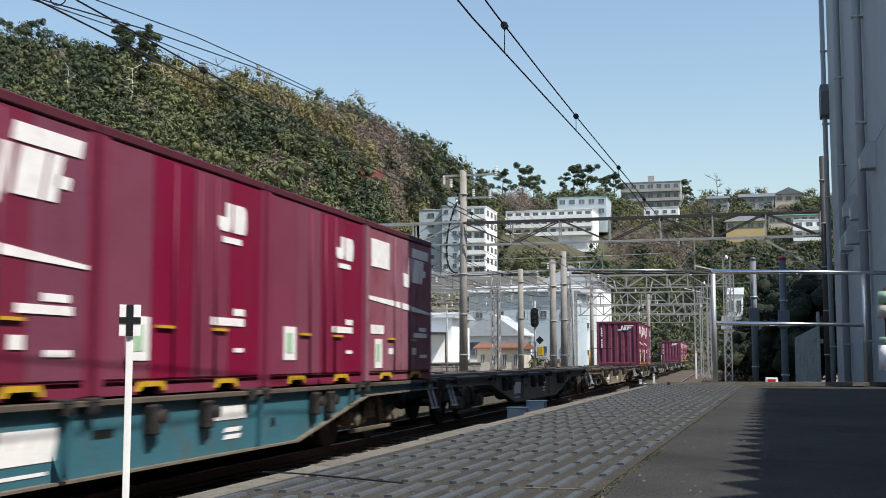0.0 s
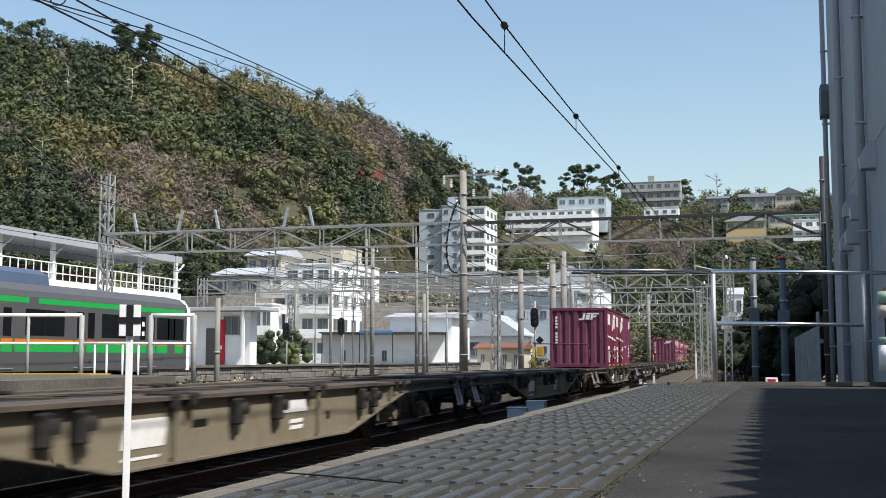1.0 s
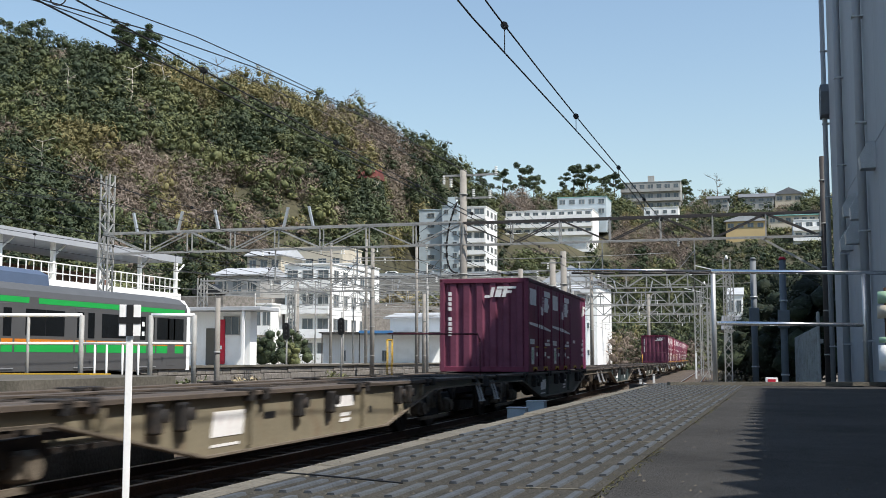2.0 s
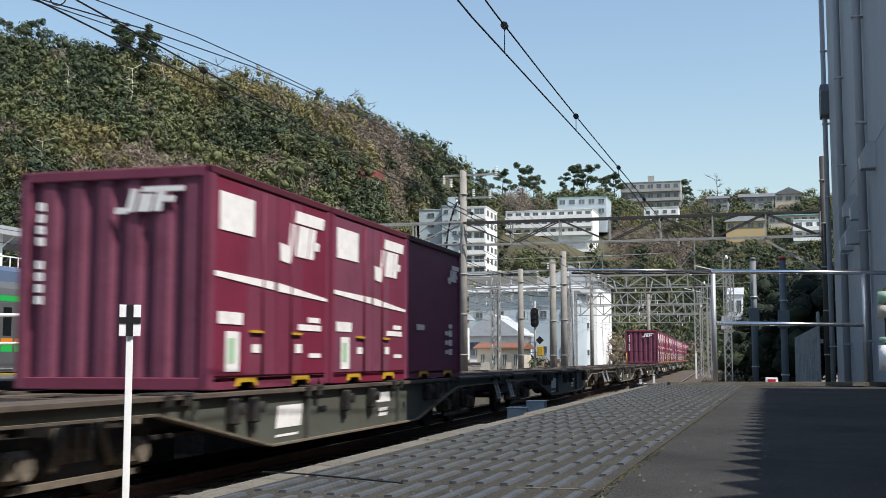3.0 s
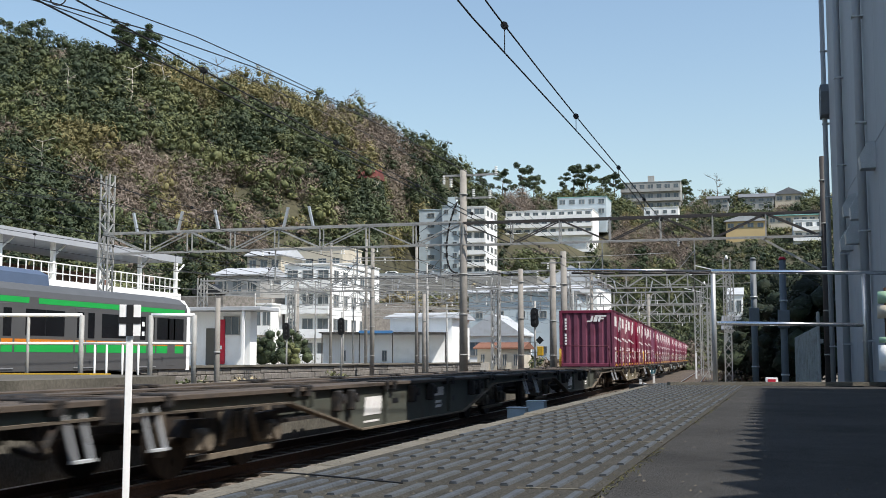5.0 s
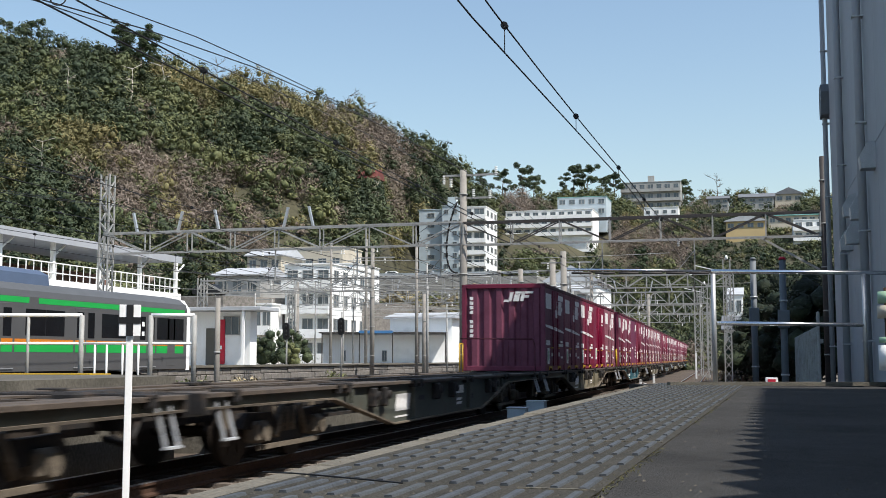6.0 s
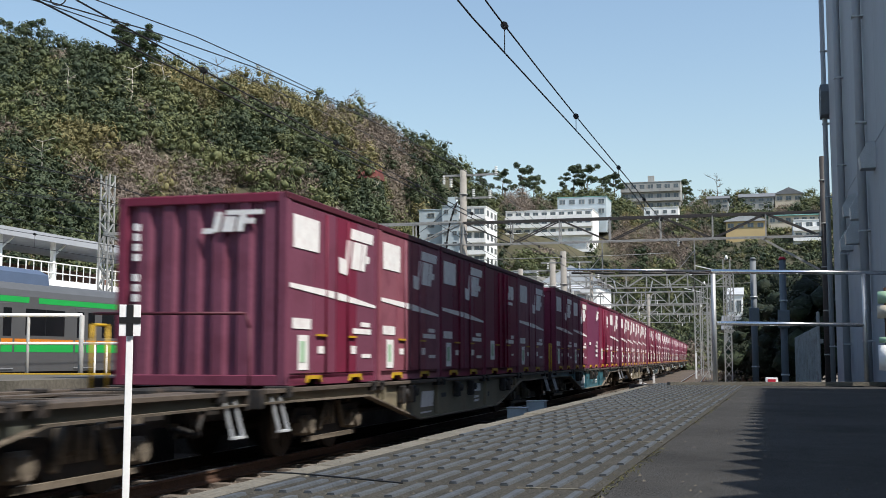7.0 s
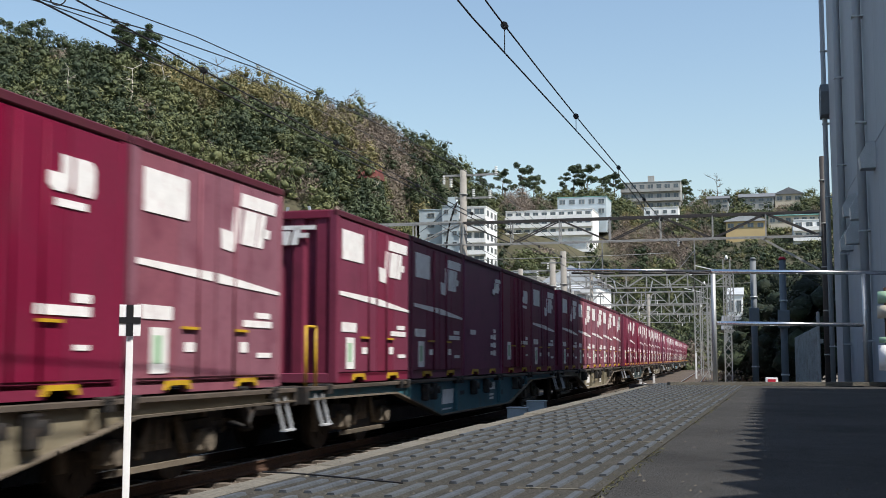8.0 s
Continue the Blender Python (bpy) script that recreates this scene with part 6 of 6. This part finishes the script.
# lumps (count, spread, from, to, radii), sprays a square metre, spray size, flatness, upward lean, spray slimness, size of the filled core
CROWN_SPEC = {"broad": ((9, 2.4, 0.6, 5.0, 1.4, 2.2), 23, 0.30, 0.8, 0.35, 0.55, 0.46), "tall": ((9, 1.7, 0.8, 7.2, 1.3, 2.0), 23, 0.29, 0.95, 0.3, 0.55, 0.45),
              "bamboo": ((9, 1.7, 0.4, 6.0, 1.2, 1.8), 26, 0.40, 1.25, 0.1, 0.26, 0.36), "pine": ((9, 2.6, 3.6, 7.2, 0.7, 1.3), 40, 0.19, 0.5, 0.5, 0.4, 0.5),
              "bare": ((9, 2.3, 0.3, 4.4, 1.4, 2.1), 24, 0.55, 1.0, 0.2, 0.11, 0.28), "shrub": ((7, 2.1, 0.0, 1.1, 0.8, 1.5), 26, 0.30, 0.85, 0.25, 0.5, 0.48),
              "near": ((11, 2.4, 1.0, 5.8, 1.0, 1.8), 80, 0.13, 1.0, 0.3, 0.55, 0.72)}


def crown(kind):
    """Triangles of the filled lumps, four-cornered sprays on their skins, and a tint for each."""
    spec, per, size, flat, up, slim, core = CROWN_SPEC[kind]
    c, r = shell_lumps(*spec)
    parts = [leaf_cloud([ci], [ri], per, size, flat, up) for ci, ri in zip(c, r)]
    own = gen.uniform(-0.22, 0.22, len(c))
    tint4 = np.concatenate([np.full(len(q), o) for q, o in zip(parts, own)])
    cards = np.concatenate(parts)
    mid = (cards[:, 0] + cards[:, 2]) / 2
    for k in (1, 3):
        cards[:, k] = mid + (cards[:, k] - mid) * slim
    solid = solid_lumps(c, [q * core for q in r], flat)
    n = len(cards)
    return ((*solid, np.repeat(own, len(BALL_F))), (cards.reshape(-1, 3), np.arange(4 * n).reshape(n, 4), tint4))


CROWNS = {k: [crown(k) for _ in range(7)] for k in CROWN_SPEC}
LOOKS = [LEAF_DARK, LEAF_MID, LEAF_OLIVE, LEAF_BROWN, LEAF_PINE, LEAF_DRY, LEAF_SHADE]


def woods(name, label, spots):
    """One mesh of many trees: spots are (x, y, z, kind, look, size)."""
    pts, loops, looks, tints, sides, at = [], [], [], [], [], 0
    for x, y, z, kind, lk, size in spots:
        pair = CROWNS[kind][gen.integers(0, 7)]
        a = gen.uniform(0, 2 * np.pi)
        ca, sa = math.cos(a), math.sin(a)
        sc, sz = size * gen.uniform(0.85, 1.2), size * gen.uniform(0.85, 1.2)
        shade = gen.uniform(0.1, 0.9)
        for q, f, own in pair:
            p = np.empty_like(q)
            p[:, 0] = (q[:, 0] * ca - q[:, 1] * sa) * sc + x
            p[:, 1] = (q[:, 0] * sa + q[:, 1] * ca) * sc + y
            p[:, 2] = q[:, 2] * sz + z
            pts.append(p)
            loops.append((f + at).ravel())
            at += len(p)
            looks.append(np.full(len(f), lk, np.int32))
            sides.append(np.full(len(f), f.shape[1], np.int32))
            tints.append(np.clip(shade + own + gen.normal(size=len(f)) * 0.14, 0, 1))
    v, lp, sd = np.concatenate(pts).astype(np.float32), np.concatenate(loops).astype(np.int32), np.concatenate(sides)
    me = bpy.data.meshes.new(name)
    me.vertices.add(len(v))
    me.vertices.foreach_set("co", v.ravel())
    me.loops.add(len(lp))
    me.loops.foreach_set("vertex_index", lp)
    me.polygons.add(len(sd))
    me.polygons.foreach_set("loop_start", (np.cumsum(sd) - sd).astype(np.int32))
    for lk in LOOKS:
        me.materials.append(lk)
    me.polygons.foreach_set("material_index", np.concatenate(looks))
    me.update(calc_edges=True)
    me.polygons.foreach_set("use_smooth", sd == 3)
    tint = me.attributes.new("tint", 'FLOAT', 'FACE')
    tint.data.foreach_set("value", np.concatenate(tints).astype(np.float32))
    return tagged(new(name, me), label, "woods", kind="stuff")


# clearings: (bearing from, to, distance from, to) kept open in front of houses
CLEAR = [(11.6, 17.2, 232, 286), (6.5, 12.6, 310, 346), (6.6, 9.8, 344, 362), (3.0, 6.5, 382, 415), (3.2, 5.4, 352, 382), (-1.5, 2.2, 385, 412), (-2.6, -1.0, 392, 422), (-1.0, 1.4, 300, 340), (-3.6, -0.7, 310, 350),
         (-3.8, -1.6, 280, 332), (29.7, 31.2, 242, 262), (9.5, 31, 100, 176), (11.5, 24, 196, 222), (-2, 3, 130, 165), (0.2, 1.6, 160, 198), (9.8, 16, 130, 175)]
# ground taken by the houses themselves
TAKEN = [(12, 17, 264, 286), (6.5, 12.3, 326, 346), (6.6, 9.8, 343, 362), (3.0, 6.5, 398, 415), (3.2, 5.4, 368, 382), (-1.5, 2.2, 398, 412), (-2.6, -1.0, 408, 422), (-1.0, 1.4, 328, 340), (-3.6, -0.7, 338, 350),
         (-3.8, -1.6, 318, 332), (18.3, 20.3, 252, 266), (9.5, 31, 100, 164), (-2, 3, 130, 198), (35.4, 37.6, 244, 256), (29.7, 31.2, 288, 300)]


def clear(b, r):
    return any(b0 < b < b1 and r0 < r < r1 for b0, b1, r0, r1 in CLEAR)


# stands of one kind: (bearing, distance, radius)
DARK_STANDS = [(36.2, 272, 12), (32.8, 275, 14), (30.6, 247, 13), (28.1, 244, 11), (24.8, 251, 16), (26.2, 238, 9), (21.6, 237, 9), (19.4, 250, 9), (15.9, 305, 10), (15.3, 306, 8), (33.7, 204, 13), (36.0, 207, 11), (35.1, 190, 13), (33.5, 236, 12),
               (31.4, 230, 9), (23.9, 264, 9), (17.0, 283, 8), (34.5, 250, 14), (37.0, 238, 16), (35.5, 226, 12), (16.3, 296, 9)]
MID_STANDS = [(28.0, 254, 11), (29.0, 244, 8), (34.5, 222, 8), (20.8, 248, 8), (22.8, 252, 8), (27.0, 226, 7), (22.2, 226, 9), (8.0, 385, 26), (5.5, 390, 14), (10.0, 300, 14)]
BAMBOO_STANDS = [(26.6, 280, 12), (25.0, 283, 12), (23.4, 283, 13), (22.0, 282, 12), (28.2, 272, 9), (32.9, 216, 9), (18.2, 266, 10), (15.6, 284, 7), (20.8, 273, 7), (24.8, 270, 6), (35.6, 196, 5)]
BARE_STANDS = [(19.4, 286, 14), (17.7, 296, 10), (18.8, 276, 10), (20.6, 290, 9), (30.7, 222, 10), (29.7, 211, 12), (28.1, 213, 10), (36.1, 233, 8), (33.8, 274, 7), (21.9, 231, 6), (31.3, 202, 12), (26.4, 216, 9), (20.5, 262, 8), (11.3, 372, 22), (17.6, 288, 8),
               (3.5, 317, 18), (5.4, 338, 16)]
SCRUB_STANDS = [(24.7, 230, 12), (23.6, 225, 9), (25.6, 222, 9), (22.8, 232, 7), (21.6, 245, 6), (28.9, 222, 7), (27.5, 231, 7), (25.4, 211, 9)]
RIGHT_STANDS = [(10.5, 324, 14), (9.1, 314, 16), (7.6, 346, 9), (6.8, 315, 12), (2.7, 278, 18), (1.0, 308, 16), (-0.6, 318, 14), (-2.0, 280, 24), (4.0, 265, 12), (1.5, 250, 20)]
GREEN_SLOPE = [(4.9, 258, 16), (6.3, 262, 14), (5.0, 230, 16), (7.4, 250, 12)]
STANDS = ([(*s, "broad", 0) for s in DARK_STANDS] + [(*s, "broad", 1) for s in MID_STANDS] + [(*s, "bamboo", 2) for s in BAMBOO_STANDS] + [(*s, "bare", 3) for s in BARE_STANDS]
          + [(*s, "shrub", 5) for s in SCRUB_STANDS] + [(*s, "tall", 0) for s in RIGHT_STANDS] + [(*s, "bamboo", 1) for s in GREEN_SLOPE])
spots = []
rng = random.Random(21)
STAND_XY = [(-r * math.sin(radians(b)), r * math.cos(radians(b)), rad, kind, lk) for b, r, rad, kind, lk in STANDS]
for _ in range(60000):
    if len(spots) > 2050:
        break
    b = rng.uniform(13, 39.5) if rng.random() < 0.62 else rng.uniform(-3.9, 13)
    d = float(np.interp(b, CREST_B, CREST_D))
    r = math.sqrt(rng.uniform(150 ** 2, (d + 14) ** 2))
    low = clear(b, r)
    if low and any(b0 < b < b1 and r0 < r < r1 for b0, b1, r0, r1 in TAKEN):
        continue
    x, y = -r * math.sin(radians(b)), r * math.cos(radians(b))
    if 203 < y < 226 and -96 < x < -37 and float(hill_height(np.array(x), np.array(y))) < 17:
        continue
    if any((x - s[0]) ** 2 + (y - s[1]) ** 2 < (2.0 if low or r < 200 else 2.75) ** 2 for s in spots[-900:]):
        continue
    kind, lk = rng.choice([("broad", 0), ("broad", 1), ("broad", 0), ("tall", 0), ("tall", 1), ("bamboo", 2), ("bare", 3), ("bare", 3), ("shrub", 1), ("broad", 1), ("broad", 0)])
    best = min(STAND_XY, key=lambda s: (math.hypot(x - s[0], y - s[1]) + rng.uniform(-6, 6)) / s[2])
    if math.hypot(x - best[0], y - best[1]) < best[2] * rng.uniform(0.8, 1.25):
        kind, lk = best[3], best[4]
        if lk == 0 and rng.random() < 0.22:
            lk = 1
        if lk == 5:
            kind, lk = rng.choice([("shrub", 5), ("shrub", 5), ("shrub", 2), ("bare", 3), ("shrub", 1), ("broad", 1), ("shrub", 3)])
        elif lk == 3 and rng.random() < 0.15:
            kind, lk = rng.choice([("bamboo", 2), ("broad", 1), ("shrub", 1)])
    if low:
        kind, lk = "shrub", rng.choice([0, 0, 1, 1, 2, 3])
    size = 1.4 * rng.uniform(0.6, 1.05) if low else rng.triangular(0.65, 1.6, 1.05)
    if b < 11 and not low:
        size *= 0.8
    if r > 225 and kind == "broad":
        size *= 1.08
    z = float(hill_height(np.array(x), np.array(y))) - 0.4
    spots.append((x, y, z, kind, lk, size))
woods("hill_woods", "mixed spring woods of evergreen, bamboo and bare trees", spots)


# single trees that stand out on the skyline
def skyline_tree(x, y, h, kind, label, seed):
    r = random.Random(seed)
    z = float(hill_height(np.array(x), np.array(y))) - 0.3
    t = thing("pine_tree" if kind == "pine" else "dead_tree" if kind == "dead" else "bare_tree", label, "tree", "trees on the skyline", at=pose(x, y, z))
    bm = bmesh.new()
    p, n = Vector((0, 0, 0)), 5
    tips = []
    for k in range(n):
        q = Vector((r.uniform(-0.3, 0.3) * h * 0.08, r.uniform(-0.3, 0.3) * h * 0.08, h * (k + 1) / n * (0.92 if kind == "pine" else 1.0)))
        rod(bm, p, q, h * 0.024 * (1 - k / (n + 1)), h * 0.024 * (1 - (k + 1) / (n + 1)), n=7)
        p = q
        if k >= (1 if kind != "pine" else 2):
            for _ in range(3 if kind != "dead" else 2):
                a = r.uniform(0, 6.28)
                e = q + Vector((math.cos(a), math.sin(a), r.uniform(0.05, 0.6))) * h * r.uniform(0.12, 0.26)
                rod(bm, q, e, h * 0.009, h * 0.004, n=5)
                tips.append(e)
                if kind == "bare":
                    for _ in range(5):
                        e2 = e + Vector((r.uniform(-1, 1), r.uniform(-1, 1), r.uniform(0.1, 1))) * h * 0.12
                        rod(bm, e.lerp(q, r.uniform(0, 0.5)), e2, h * 0.005, h * 0.002, n=4)
    part("trunk", bm, DEAD_WOOD if kind == "dead" else BARK, t)
    if kind == "pine":
        c = [(e.x + r.gauss(0, 0.055) * h, e.y + r.gauss(0, 0.055) * h, e.z + r.gauss(0, 0.03) * h) for e in tips + [Vector((0, 0, h * 0.95))] * 2 for _ in range(3)]
        q = leaf_cloud(c, [h * r.uniform(0.045, 0.09) for _ in c], 190, h * 0.014, 0.7, 0.3)
        me = bpy.data.meshes.new("crown")
        me.from_pydata(q.reshape(-1, 3).tolist(), [], [(4 * i, 4 * i + 1, 4 * i + 2, 4 * i + 3) for i in range(len(q))])
        tint = me.attributes.new("tint", 'FLOAT', 'FACE')
        tint.data.foreach_set("value", gen.uniform(0, 0.8, len(q)).astype(np.float32))
        me.materials.append(LEAF_PINE)
        part_mesh("crown", me, t)


def at_bearing(b, r):
    return -r * math.sin(radians(b)), r * math.cos(radians(b))


for k, (b, r, h, kind) in enumerate([(31.6, 272, 13, "pine"), (30.4, 270, 14, "pine"), (30.9, 276, 12, "pine"), (35.6, 280, 11, "pine"), (36.6, 282, 10, "pine"), (34.8, 281, 9, "pine"), (33.2, 278, 8, "pine"),
                                     (12.2, 372, 13, "pine"), (11.2, 376, 14, "pine"), (10.6, 378, 12, "pine"), (8.6, 392, 13, "pine"), (7.9, 394, 13, "pine"), (7.2, 396, 11, "pine"), (9.0, 396, 10, "pine"), (6.6, 402, 13, "pine"),
                                     (13.3, 350, 11, "pine"), (29.3, 262, 13, "dead"), (30.8, 240, 12, "dead"), (33.8, 238, 11, "dead"), (34.9, 205, 9, "dead"), (26.7, 286, 9, "bare"), (20.0, 296, 9, "bare"), (19.0, 298, 8, "bare"),
                                     (1.55, 408, 12, "bare"), (3.1, 412, 12, "pine"), (2.2, 415, 8, "bare")]):
    lab = {"pine": "old pine tree with a flat layered crown", "dead": "pale dead tree trunk with broken limbs", "bare": "leafless tree with fine bare branches"}[kind]
    skyline_tree(*at_bearing(b, r), h, kind, lab, 40 + k)

# evergreen thicket beside the line, beyond the hall, its shade put into a darker leaf colour, and shrubs by the tracks
thicket = []
rng = random.Random(6)
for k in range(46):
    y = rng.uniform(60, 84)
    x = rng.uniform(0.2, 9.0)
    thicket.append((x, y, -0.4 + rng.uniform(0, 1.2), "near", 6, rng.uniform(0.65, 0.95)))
woods("evergreen_thicket", "dense dark evergreen thicket beside the railway, shade put into its leaf colour", thicket)
bushes = []
for k in range(10):
    bushes.append((rng.uniform(-30.6, -27.8), rng.uniform(64.5, 68.5), 0.9, "near", rng.choice([0, 1]), rng.uniform(0.26, 0.36)))
for k in range(8):
    bushes.append((rng.uniform(-25.1, -24.4), rng.uniform(46, 80), -0.3, "shrub", rng.choice([1, 5]), rng.uniform(0.25, 0.5)))
for k in range(10):
    bushes.append((rng.uniform(-26, -20), rng.uniform(112, 135), 0.0, "shrub", rng.choice([1, 5, 3]), rng.uniform(0.5, 1.0)))
for k in range(14):
    bushes.append((rng.uniform(-1.5, 1.5), rng.uniform(70, 100), -0.4, "shrub", rng.choice([3, 5, 0]), rng.uniform(0.5, 0.9)))
for k in range(40):
    bushes.append((rng.uniform(-58, -38), rng.uniform(178, 206), 8 + rng.uniform(0, 4), "shrub", rng.choice([1, 2, 5]), rng.uniform(0.6, 1.2)))
for k in range(110):
    u, d = rng.random(), rng.random()
    bushes.append((-44 + 4 * u + 5.5 * d, 141 + 36 * u + rng.uniform(-1, 1), 8.2 * (1 - d) - 0.3, "shrub", rng.choice([1, 2, 2, 5, 3]), rng.uniform(0.5, 0.95)))
woods("shrubs", "low green and dry shrubs beside platforms and tracks", bushes)

motions()
